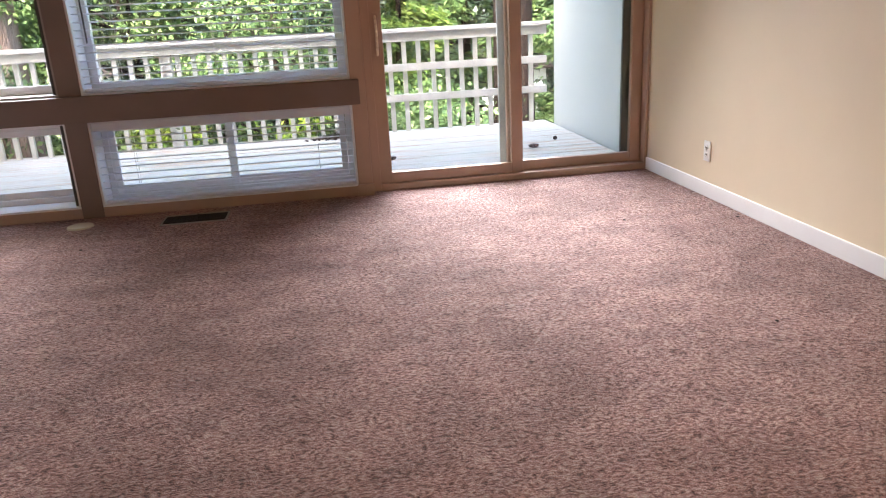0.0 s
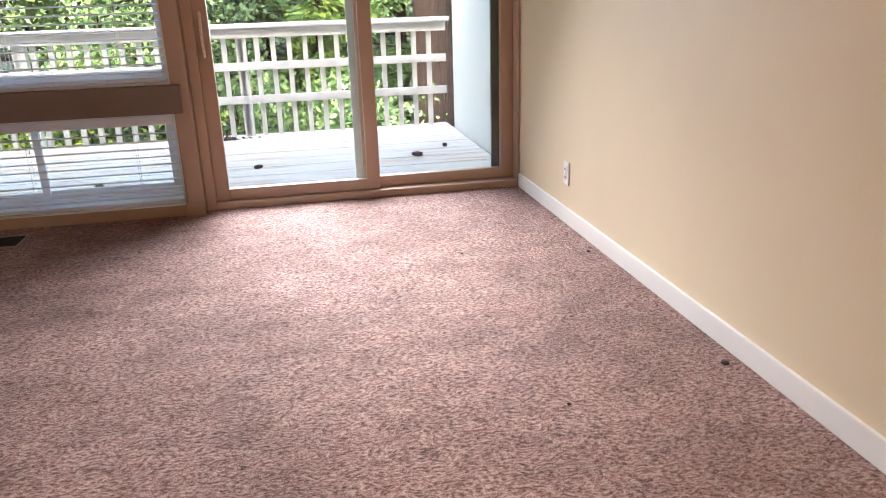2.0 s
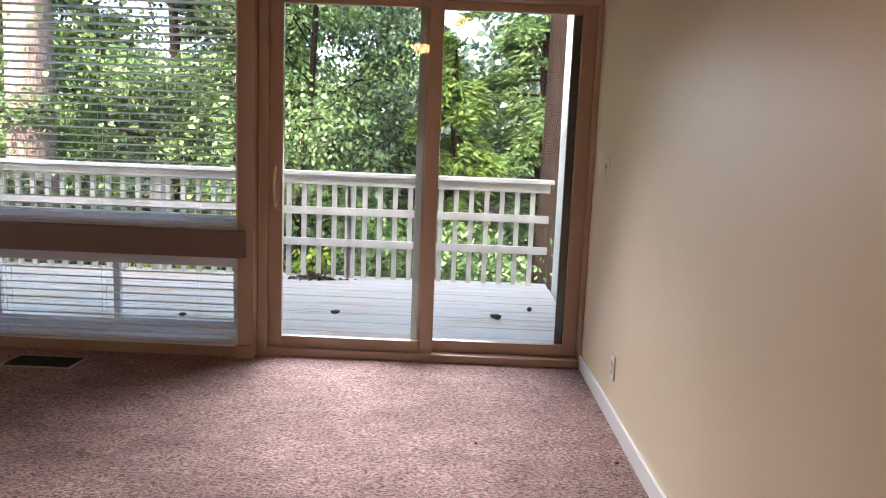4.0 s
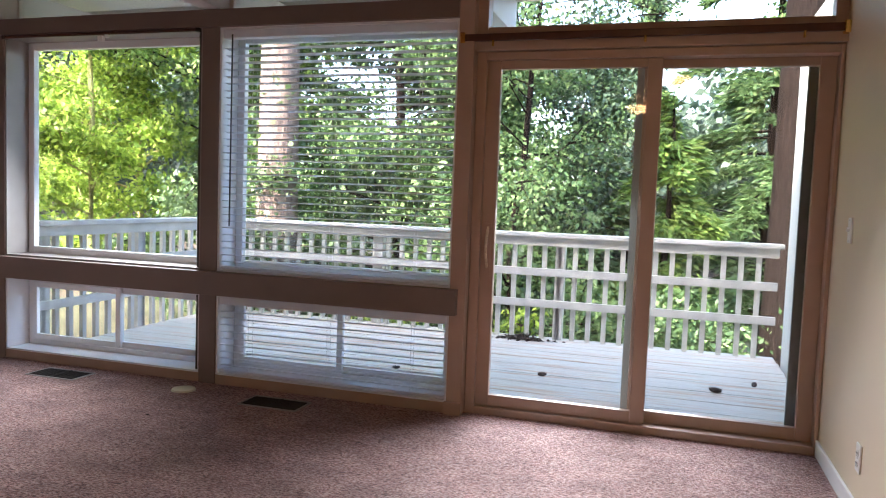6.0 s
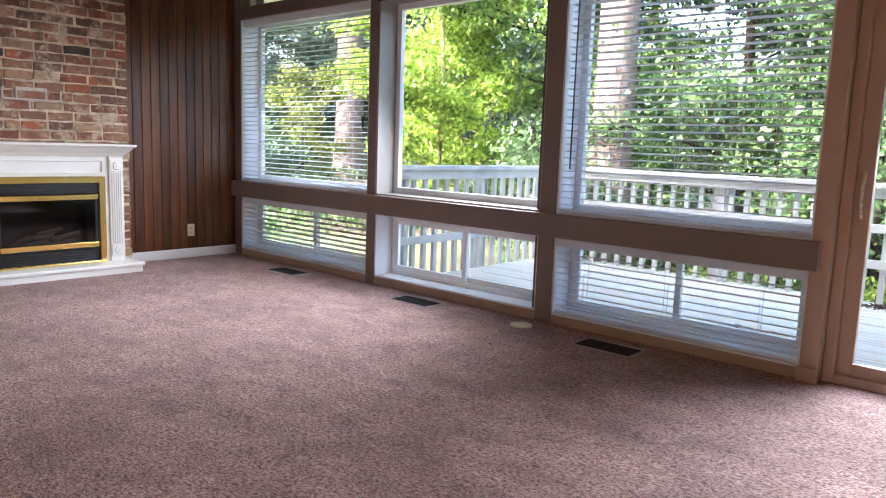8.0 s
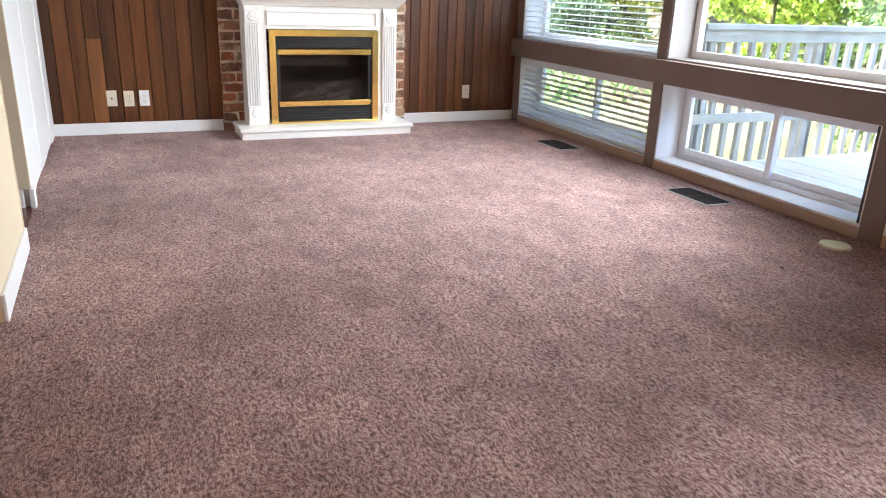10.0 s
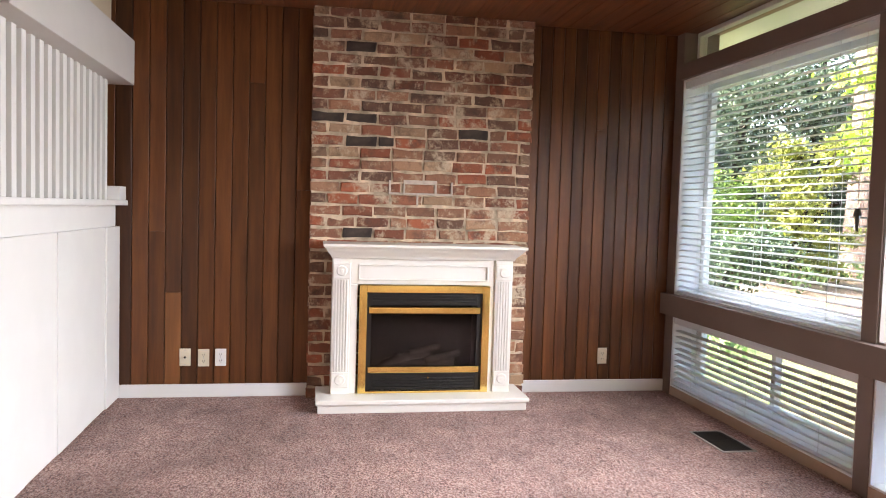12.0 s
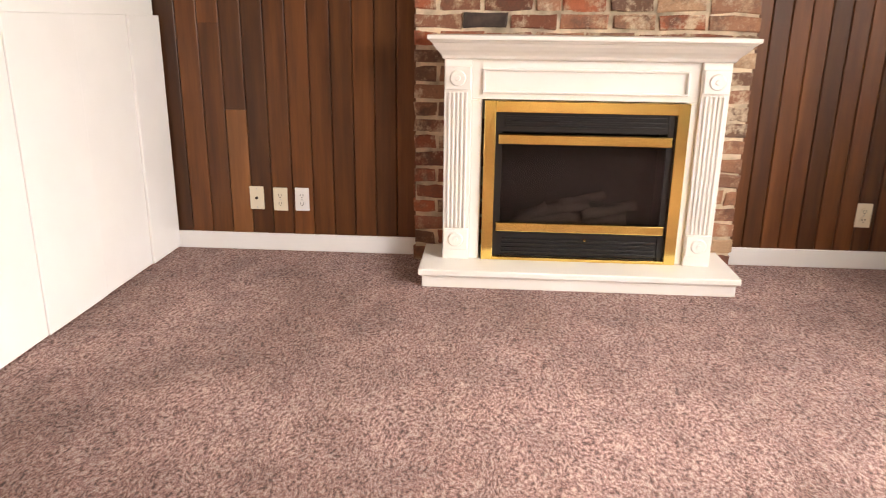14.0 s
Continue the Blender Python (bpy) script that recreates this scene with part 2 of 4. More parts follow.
M_PANEL.node_tree.nodes["Principled BSDF"].inputs["Specular IOR Level"].default_value = 0.42
M_PANELPALE = wood("pale_cedar_panel", [(0.25, (0.13, 0.046, 0.013)), (0.5, (0.19, 0.070, 0.020)), (0.75, (0.26, 0.10, 0.03))], "z", 0.40, 0.05)
M_CEIL = wood("cedar_ceiling", [(0.25, (0.07, 0.020, 0.008)), (0.5, (0.15, 0.048, 0.018)), (0.75, (0.24, 0.082, 0.03))], "x", 0.4, 0.3)
M_PANELGAP = paint("panel_groove_dark", (0.010, 0.005, 0.003), 0.8)
M_HARDWOOD = wood("dark_hardwood", [(0.25, (0.06, 0.016, 0.010)), (0.5, (0.12, 0.034, 0.02)), (0.75, (0.18, 0.055, 0.032))], "x", 0.25, 0.2)
M_BRICK = brick_material()
M_MORTAR = paint("cream_mortar", (0.58, 0.46, 0.33), 0.95, 0.5, 9, 160, 0.6)
M_BRASS = paint("polished_brass", (0.95, 0.68, 0.22), 0.17, 0.08, 5.0, 40, 0.03, 1.0)
M_BLACK = paint("black_firebox_enamel", (0.008, 0.008, 0.008), 0.35, 0.1, 5, 80, 0.05)
M_SOOT = paint("sooty_brick", (0.055, 0.038, 0.03), 0.9, 0.5, 12.0, 120, 0.6)
M_LOG = paint("ceramic_log", (0.21, 0.18, 0.16), 0.9, 0.4, 14, 60, 0.8)
M_PLATE = paint("ivory_plate", (0.72, 0.64, 0.49), 0.35, 0.02)
M_SLOT = paint("outlet_slot_dark", (0.03, 0.025, 0.02), 0.6)
M_WPLATE = paint("white_plate", (0.80, 0.79, 0.76), 0.35, 0.02)
M_METAL = paint("grey_metal", (0.52, 0.52, 0.52), 0.35, 0.05, 5, 60, 0.04, 1.0)
M_VENT = paint("brown_vent_enamel", (0.022, 0.017, 0.015), 0.75, 0.1)
M_VENTRIM = paint("vent_rim_enamel", (0.42, 0.38, 0.35), 0.6, 0.15)
M_VENTHOLE = paint("vent_shaft_dark", (0.008, 0.007, 0.007), 0.8)
M_GLASS = glass_material()
M_FIREGLASS = glass_material("fire_glass", (0.55, 0.53, 0.52))
M_DECK = deck_material()
M_RAIL = paint("weathered_white_rail", (0.50, 0.48, 0.435), 0.55, 0.18, 6.0, 60, 0.2)
M_SIDING = paint("white_siding_paint", (0.48, 0.50, 0.46), 0.55, 0.03, 2.0, 80, 0.1)
M_SOFFIT = paint("cream_soffit_paint", (0.60, 0.57, 0.52), 0.6, 0.05, 2.0, 60, 0.1)
M_DARKMETAL = paint("dark_bronze", (0.05, 0.035, 0.028), 0.35, 0.1, 5, 50, 0.05, 0.7)
M_RUBBER = paint("dark_screen_frame", (0.05, 0.055, 0.05), 0.6, 0.1)
M_SCREEN = paint("grey_green_screen_frame", (0.36, 0.41, 0.40), 0.5, 0.05)
M_ROD = paint("walnut_rod", (0.07, 0.026, 0.016), 0.3, 0.15, 10, 50, 0.05)
M_GROUND = ground_material()
M_BARK = bark_material("fir_bark", (0.10, 0.07, 0.06), (0.30, 0.22, 0.19))
# near black: the shade on trunks and limbs is put into this bark colour
M_BARKSHADE = bark_material("shaded_bark", (0.005, 0.0035, 0.003), (0.018, 0.012, 0.010))
M_LEAF_LIME = leaf_material("lime_leaf", [(0.0, (0.12, 0.21, 0.02)), (0.5, (0.28, 0.41, 0.055)), (1.0, (0.50, 0.62, 0.12))], 0.55)
M_LEAF_MID = leaf_material("mid_leaf", [(0.0, (0.03, 0.07, 0.02)), (0.5, (0.09, 0.165, 0.052)), (1.0, (0.19, 0.275, 0.095))])
M_LEAF_DARK = leaf_material("dark_leaf", [(0.0, (0.014, 0.032, 0.015)), (0.5, (0.045, 0.088, 0.04)), (1.0, (0.105, 0.165, 0.075))], 0.2)
M_LEAF_CEDAR = leaf_material("cedar_spray", [(0.0, (0.045, 0.10, 0.02)), (0.5, (0.13, 0.23, 0.045)), (1.0, (0.26, 0.35, 0.075))], 0.4)
# bluish haze over the slope trees and far woods is mixed into this green
M_LEAF_HAZE = leaf_material("hazed_leaf", [(0.0, (0.03, 0.055, 0.035)), (0.5, (0.07, 0.11, 0.07)), (1.0, (0.12, 0.17, 0.11))], 0.3)
M_BARKLIME = bark_material("pale_young_bark", (0.16, 0.15, 0.06), (0.32, 0.31, 0.13))
M_LEAF_YELLOW = leaf_material("yellow_leaf", [(0.0, (0.12, 0.145, 0.022)), (0.5, (0.21, 0.235, 0.045)), (1.0, (0.30, 0.32, 0.08))], 0.45)
M_CONE = paint("cone_brown", (0.045, 0.03, 0.022), 0.8, 0.3, 20, 80, 0.6)


# ---------------------------------------------------------------- mesh helpers
def box(bm, x0, y0, z0, x1, y1, z1, bevel=0.0, m=None):
    vs = [bm.verts.new((x, y, z)) for z in (z0, z1) for y in (y0, y1) for x in (x0, x1)]
    fs = [bm.faces.new([vs[i] for i in q]) for q in ((0, 2, 3, 1), (4, 5, 7, 6), (0, 1, 5, 4), (2, 6, 7, 3), (0, 4, 6, 2), (1, 3, 7, 5))]
    if bevel:
        es = list({e for f in fs for e in f.edges})
        r = bmesh.ops.bevel(bm, geom=es, offset=bevel, segments=2, profile=0.5, affect="EDGES")
        vs = list({v for f in r["faces"] for v in f.verts} | {v for v in vs if v.is_valid})
    if m is not None:
        bmesh.ops.transform(bm, matrix=m, verts=vs)
    return vs


def cyl(bm, a, b, r0, r1=None, seg=12, cap=True):
    a, b = Vector(a), Vector(b)
    d = b - a
    m = Matrix.Translation((a + b) / 2) @ d.to_track_quat("Z", "Y").to_matrix().to_4x4()
    return bmesh.ops.create_cone(bm, cap_ends=cap, segments=seg, radius1=r0, radius2=r0 if r1 is None else r1, depth=d.length, matrix=m)["verts"]


def mesh_ob(name, bm, mat, smooth=False):
    me = bpy.data.meshes.new(name)
    bmesh.ops.recalc_face_normals(bm, faces=bm.faces)
    bm.to_mesh(me)
    bm.free()
    if smooth:
        me.polygons.foreach_set("use_smooth", [True] * len(me.polygons))
    me.materials.append(mat)
    return new(name, me)


def part(name, bm, mat, parent, label="", smooth=False):
    ob = mesh_ob(name, bm, mat, smooth)
    ob.parent = parent
    if label:
        ob["label"] = label
    return ob


def bpart(name, dims, mat, parent, bevel=0.0, label=""):
    bm = bmesh.new()
    box(bm, *dims, bevel=bevel)
    return part(name, bm, mat, parent, label)


def structure(name, boxes, mat, label="", category="", bevel=0.0):
    bm = bmesh.new()
    for b in boxes:
        box(bm, *b, bevel=bevel)
    return tagged(mesh_ob(name, bm, mat), label, category, "", "structure")


def thing(name, label, category, at=(0, 0, 0), group="", kind=""):
    ob = new(name)
    ob.location = at
    ob.empty_display_size = 0.1
    return tagged(ob, label, category, group, kind)


def profile(bm, pts, axis, a, b):
    """A straight moulding: pts is the outline in the two axes across the run."""
    def at(u, v, w):
        return {"x": (w, u, v), "y": (u, w, v), "z": (u, v, w)}[axis]
    r0 = [bm.verts.new(at(u, v, a)) for u, v in pts]
    r1 = [bm.verts.new(at(u, v, b)) for u, v in pts]
    n = len(pts)
    for k in range(n):
        bm.faces.new((r0[k], r0[(k + 1) % n], r1[(k + 1) % n], r1[k]))
    bm.faces.new(r0[::-1])
    bm.faces.new(r1)


# ---------------------------------------------------------------- plan
XW, XE = -5.17, 2.195            # panelled wall, cream wall
YN = 4.86                       # inner face of the posts
ZC = 2.61                       # ceiling
YB = -2.6                       # back of the dining end
Z_RAIL0, Z_RAIL1 = 0.585, 0.735
Z_TOP0, Z_TOP1 = 2.272, 2.38
POSTS = [(-5.165, -5.06), (-3.197, -3.10), (-1.48, -1.355), (0.212, 0.302)]
BAYS = [(-5.06, -3.197), (-3.10, -1.48), (-1.355, 0.212)]
YG = 5.075                      # window glass

# ---------------------------------------------------------------- setting
structure("floor", [(XW - 0.2, YB - 0.1, -0.06, XE + 0.2, 5.14, -0.0)], M_CARPET, "worn dusty-pink cut pile wall-to-wall carpet", "carpet")
structure("floor_hall", [(-3.19, -0.9, 0.0, -2.545, 1.05, 0.006)], M_HARDWOOD, "dark red-brown hardwood hall floor beside the carpet", "floor")
structure("wall_east", [(XE, YB, 0, XE + 0.16, 5.14, ZC)], M_CREAM, "warm cream painted plaster wall", "wall")
structure("wall_west", [(XW - 0.18, -1.0, 0, XW - 0.02, 5.14, ZC)], M_PANELGAP, "wall behind dark-stained cedar boards", "wall")
structure("wall_south", [(-1.87, YB - 0.12, 0, XE + 0.16, YB, ZC)], M_CREAM, "plain cream wall at the dining end", "wall")
structure("wall_hall", [(-3.4, -1.02, 0, -1.87, -0.9, ZC)], M_CREAM, "plain cream wall of the hall", "wall")
structure("wall_partition", [(-2.53, 0.95, 0, -1.75, 1.075, ZC), (-1.87, YB, 0, -1.75, 0.95, ZC)], M_CREAM, "cream partition wall ending at the hall opening", "wall")
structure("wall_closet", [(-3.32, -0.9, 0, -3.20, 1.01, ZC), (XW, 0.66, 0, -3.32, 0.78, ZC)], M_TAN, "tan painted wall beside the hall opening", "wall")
structure("baseboard_east", [(XE - 0.014, YB, 0, XE, 4.93, 0.085)], M_WHITE, "white painted baseboard on the cream wall", "baseboard", 0.004)
structure("baseboard_west", [(XW, 1.0, 0, XW + 0.014, 2.25, 0.088), (XW, 3.76, 0, XW + 0.014, 4.94, 0.088)], M_WHITE, "white painted baseboard below the wood panelling", "baseboard", 0.004)
structure("baseboard_hall", [(-2.53, 1.075, 0, -1.75, 1.089, 0.10), (-3.20, -0.9, 0, -3.186, 1.015, 0.10)], M_WHITE, "white painted baseboard by the hall opening", "baseboard", 0.004)
structure("trim_corner", [(-2.544, 0.94, 0, -2.53, 1.079, ZC)], M_CREAM, "cream corner bead at the wall end", "trim", 0.004)


def boards(parent, runs, x0, x1, mat, rnd):
    """Upright boards in random lengths, each a piece of its own."""
    cache = {}
    for y0, y1, zs in runs:
        for z0, z1 in zs:
            key = (round(y1 - y0, 4), round(z1 - z0, 3))
            if key not in cache:
                bm = bmesh.new()
                w, h = key
                pts = [(0, 0), (x1 - x0 - 0.004, 0), (x1 - x0, 0.004), (x1 - x0, w - 0.004), (x1 - x0 - 0.004, w), (0, w)]
                a = [bm.verts.new((u, v, 0)) for u, v in pts]
                b = [bm.verts.new((u, v, h)) for u, v in pts]
                for k in range(6):
                    bm.faces.new((a[k], a[(k + 1) % 6], b[(k + 1) % 6], b[k]))
                bm.faces.new(a[::-1])
                bm.faces.new(b)
                bmesh.ops.recalc_face_normals(bm, faces=bm.faces)
                me = bpy.data.meshes.new("panel_board")
                bm.to_mesh(me)
                bm.free()
                me.materials.append(mat)
                cache[key] = me
            ob = new("panel_board", cache[key])
            ob.location = (x0, y0, z0)
            ob.parent = parent


rnd = random.Random(4)


def panel_runs(ya, yb, pitch, tall, joint=None):
    runs = []
    n = round((yb - ya) / pitch)
    w = (yb - ya) / n
    for k in range(n):
        cuts = [0.0, tall]
        for _ in range(rnd.choice((0, 0, 1))):
            cuts.append(round(rnd.uniform(0.3, tall - 0.3), 1))
        if joint and ya + k * w <= joint[0] < ya + (k + 1) * w:
            cuts = [0.0, joint[1], tall]
        cuts = sorted(set(cuts))
        runs.append((ya + k * w + 0.0015, ya + (k + 1) * w - 0.0015, [(a, b - 0.001) for a, b in zip(cuts, cuts[1:])]))
    return runs


wall_west = bpy.data.objects["wall_west"]
boards(wall_west, panel_runs(0.90, 2.26, 0.105, ZC, (1.387, 0.70)), XW - 0.02, XW, M_PANEL, rnd)
boards(wall_west, panel_runs(3.75, 4.95, 0.0865, ZC), XW - 0.02, XW, M_PANEL, rnd)

# one short board is of paler wood
for ob in [o for o in wall_west.children if o.location.z < 0.01 and o.location.y < 1.387 < o.location.y + 0.11]:
    ob.data = ob.data.copy()
    ob.data.materials[0] = M_PANELPALE

# ceiling of cedar boards along x, in one mesh
bm = bmesh.new()
yy = YB - 0.1
while yy < 5.14:
    box(bm, XW - 0.18, yy + 0.003, ZC, XE + 0.16, min(yy + 0.137, 5.14), ZC + 0.03, bevel=0)
    yy += 0.14
box(bm, XW - 0.18, YB - 0.1, ZC + 0.012, XE + 0.16, 5.14, ZC + 0.10)
tagged(mesh_ob("ceiling", bm, M_CEIL), "dark-stained cedar tongue and groove ceiling", "ceiling", "", "structure")

# beams over the posts
for k, (a, b) in enumerate(POSTS[1:]):
    c = (a + b) / 2
    structure(f"trim_beam_{k + 1}", [(c - 0.065, YB, Z_TOP1 + 0.006, c + 0.065, 5.85, ZC + 0.005)], M_BEAM, "pale painted ceiling beam running over a post", "beam", 0.004)

# posts, rails
for k, (a, b) in enumerate(POSTS):
    top = Z_TOP1 + 0.004 if k else ZC
    structure(f"trim_post_{k + 1}", [(a, YN, 0, b, 5.13, top)], M_TAUPE if k < 3 else M_DOORTAN, "taupe painted window wall post" if k < 3 else "tan painted post between window and sliding door", "post", 0.003)
structure("trim_post_upper", [(0.212, 4.90, Z_TOP1 + 0.01, 0.302, 5.13, ZC)], M_DOORTAN, "tan painted upper post beside the transom", "post", 0.003)
structure("trim_foot", [(0.204, 4.835, 0.0, 0.308, 4.86, 0.075)], M_DOORTAN, "tan plinth block at the post foot", "plinth", 0.003)
structure("trim_mid_rail", [(-5.15, 4.806, Z_RAIL0, 0.262, 4.859, Z_RAIL1)] + [(a, 4.859, Z_RAIL0, b, 5.13, Z_RAIL1) for a, b in BAYS], M_TAUPE, "broad taupe painted rail across the window wall", "rail", 0.002)
structure("trim_top_rail", [(-5.06, 4.838, Z_TOP0, 0.212, 4.859, Z_TOP1)] + [(a, 4.859, Z_TOP0, b, 5.13, Z_TOP1) for a, b in BAYS], M_TAUPE, "taupe painted rail above the windows", "rail", 0.002)
structure("trim_sill", [(a, 4.865, 0.0, b, 5.13, 0.062) for a, b in BAYS], M_DOORTAN, "tan painted low sill along the carpet", "sill", 0.003)


def framed(parent, x0, x1, z0, z1, y0, y1, w, mat, name="window_frame"):
    bm = bmesh.new()
    box(bm, x0, y0, z0, x0 + w, y1, z1, 0.003)
    box(bm, x1 - w, y0, z0, x1, y1, z1, 0.003)
    box(bm, x0 + w, y0, z0, x1 - w, y1, z0 + w, 0.003)
    box(bm, x0 + w, y0, z1 - w, x1 - w, y1, z1, 0.003)
    return part(name, bm, mat, parent)


def pane(parent, x0, x1, z0, z1, y):
    ob = bpart("pane", (x0, y, z0, x1, y + 0.005, z1), M_GLASS, parent)
    ob.visible_shadow = False
    return ob


def jamb_lining(parent, x0, x1, z0, z1, mat):
    bm = bmesh.new()
    t, ya, yb = 0.012, 4.868, 5.055
    box(bm, x0, ya, z0, x0 + t, yb, z1)
    box(bm, x1 - t, ya, z0, x1, yb, z1)
    box(bm, x0 + t, ya, z0, x1 - t, yb, z0 + t)
    box(bm, x0 + t, ya, z1 - t, x1 - t, yb, z1)
    return part("jamb_lining", bm, mat, parent)


for k, (a, b) in enumerate(BAYS):
    up = tagged(new(f"window_{2 * k + 1}"), "large fixed picture window in a white vinyl frame", "window", "", "structure")
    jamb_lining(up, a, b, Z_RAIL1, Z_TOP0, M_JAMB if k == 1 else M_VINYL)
    framed(up, a + 0.012, b - 0.012, Z_RAIL1 + 0.012, Z_TOP0 - 0.012, 5.055, 5.10, 0.05, M_VINYL)
    pane(up, a + 0.055, b - 0.055, Z_RAIL1 + 0.055, Z_TOP0 - 0.055, YG)
    lo = tagged(new(f"window_{2 * k + 2}"), "low sliding window in a white vinyl frame", "window", "", "structure")
    jamb_lining(lo, a, b, 0.062, Z_RAIL0, M_VINYL)
    framed(lo, a + 0.012, b - 0.012, 0.074, Z_RAIL0 - 0.012, 5.055, 5.12, 0.035, M_VINYL)
    c = (a + b) / 2
    framed(lo, a + 0.05, c + 0.025, 0.112, Z_RAIL0 - 0.05, 5.05, 5.075, 0.04, M_VINYL, "sash")
    framed(lo, c - 0.025, b - 0.05, 0.112, Z_RAIL0 - 0.05, 5.08, 5.105, 0.04, M_VINYL, "sash")
    pane(lo, a + 0.088, c - 0.013, 0.15, Z_RAIL0 - 0.088, 5.06)
    pane(lo, c + 0.013, b - 0.088, 0.15, Z_RAIL0 - 0.088, 5.09)
    if k == 1:
        bpart("gasket", (b - 0.030, 4.872, 0.08, b - 0.014, 4.905, Z_RAIL0 - 0.015), M_RUBBER, lo, 0, "dark gasket strip")
        bpart("gasket", (b - 0.030, 4.872, Z_RAIL1 + 0.015, b - 0.014, 4.905, Z_TOP0 - 0.015), M_RUBBER, up, 0, "dark gasket strip")
        bpart("latch", (a + 0.79, 4.872, Z_TOP0 - 0.055, a + 0.83, 4.90, Z_TOP0 - 0.02), M_WPLATE, up, 0.004)
    hi = tagged(new(f"window_{7 + k}"), "narrow clerestory pane under the ceiling", "window", "", "structure")
    framed(hi, a, b, Z_TOP1 + 0.004, ZC, 4.96, 5.02, 0.03, M_BEAM)
    pane(hi, a + 0.028, b - 0.028, Z_TOP1 + 0.03, ZC - 0.028, 4.985)

# transom over the door
tr = tagged(new("window_10"), "transom pane above the sliding door", "window", "", "structure")
framed(tr, 0.302, XE, 2.17, ZC, 4.93, 5.03, 0.06, M_DOORTAN)
pane(tr, 0.36, XE - 0.058, 2.228, ZC - 0.058, 4.985)
structure("trim_door_header", [(0.302, 4.90, 2.096, XE, 5.13, 2.17)], M_DOORTAN, "tan painted header above the sliding door", "header", 0.003)


def sliding_door():
    d = tagged(new("door_1"), "closed two-panel sliding glass door in a tan frame", "door", "", "structure")
    x0, x1, z1 = 0.306, XE - 0.002, 2.092
    bm = bmesh.new()
    box(bm, x0, 4.93, 0, x0 + 0.055, 5.12, z1, 0.004)
    box(bm, x1 - 0.02, 4.93, 0, x1, 5.12, z1, 0.004)
    box(bm, x0 + 0.055, 4.93, 0, x1 - 0.02, 5.12, 0.045, 0.004)
    box(bm, x0 + 0.055, 4.93, z1 - 0.045, x1 - 0.02, 5.12, z1, 0.004)
    part("door_frame", bm, M_DOORTAN, d)
    for a, b, y, w in ((x0 + 0.055, 1.326, 4.965, 0.078), (1.23, x1 - 0.02, 5.01, 0.078)):
        bm = bmesh.new()
        box(bm, a, y, 0.045, a + w, y + 0.04, z1 - 0.045, 0.004)
        box(bm, b - w, y, 0.045, b, y + 0.04, z1 - 0.045, 0.004)
        box(bm, a + w, y, 0.045, b - w, y + 0.04, 0.112, 0.004)
        box(bm, a + w, y, z1 - 0.092, b - w, y + 0.04, z1 - 0.045, 0.004)
        sash = part("door_panel", bm, M_DOORTAN, d)
        p = pane(sash, a + w - 0.004, b - w + 0.004, 0.108, z1 - 0.088, y + 0.018)
    bm = bmesh.new()
    box(bm, 1.19, 5.055, 0.05, 1.25, 5.075, z1 - 0.05, 0.003)
    part("screen_frame", bm, M_SCREEN, d, "pale sliding screen frame outside the glass")
    bm = bmesh.new()
    box(bm, x1 - 0.142, 5.062, 0.05, x1 - 0.021, 5.09, z1 - 0.05, 0.003)
    part("screen_track", bm, M_RUBBER, d, "dark grey screen stile behind the glass")
    # pull handle
    bm = bmesh.new()
    prev = None
    for k in range(9):
        u = k / 8
        p = (0.40, 4.965 - 0.042 * math.sin(math.pi * u), 0.86 + 0.24 * u)
        if prev:
            cyl(bm, prev, p, 0.008, seg=8)
        prev = p
    part("door_handle", bm, M_PLATE, d, "curved pull handle", True)
    bpart("latch_plate", (0.380, 4.958, 0.84, 0.42, 4.965, 1.12), M_DOORTAN, d, 0.002)
    return d


sliding_door()

# curtain rod above the door
rod = thing("curtain_rod", "dark traverse curtain rod with brass brackets above the sliding door", "curtain rod", (1.21, 4.87, 2.155))
bm = bmesh.new()
box(bm, -0.965, -0.012, -0.015, 0.96, 0.012, 0.025, 0.004)
part("rod", bm, M_ROD, rod)
for dx in (-0.99, 0.955):
    bm = bmesh.new()
    box(bm, dx, -0.02, -0.025, dx + 0.028, 0.03, 0.035, 0.005)
    part("bracket", bm, M_BRASS, rod, "brass end bracket")
for dx in (-0.80, 0.02, 0.78):
    bm = bmesh.new()
    cyl(bm, (dx, -0.012, -0.012), (dx, -0.012, -0.045), 0.006, seg=8)
    part("glider", bm, M_BRASS, rod)


# track left over the bare window
track = thing("curtain_track", "dark brown curtain track under the rail of the bare window", "curtain track", (-2.29, 4.85, Z_TOP0 - 0.016))
bpart("rail", (-0.80, -0.012, -0.008, 0.80, 0.012, 0.012), M_ROD, track, 0.003)
for dx in (-0.80, 0.775):
    bpart("bracket", (dx, -0.018, -0.012, dx + 0.025, 0.014, 0.014), M_DARKMETAL, track, 0.003)
bpart("glider", (0.075, -0.02, -0.03, 0.10, -0.002, -0.008), M_WPLATE, track, 0.003, "small white glider")

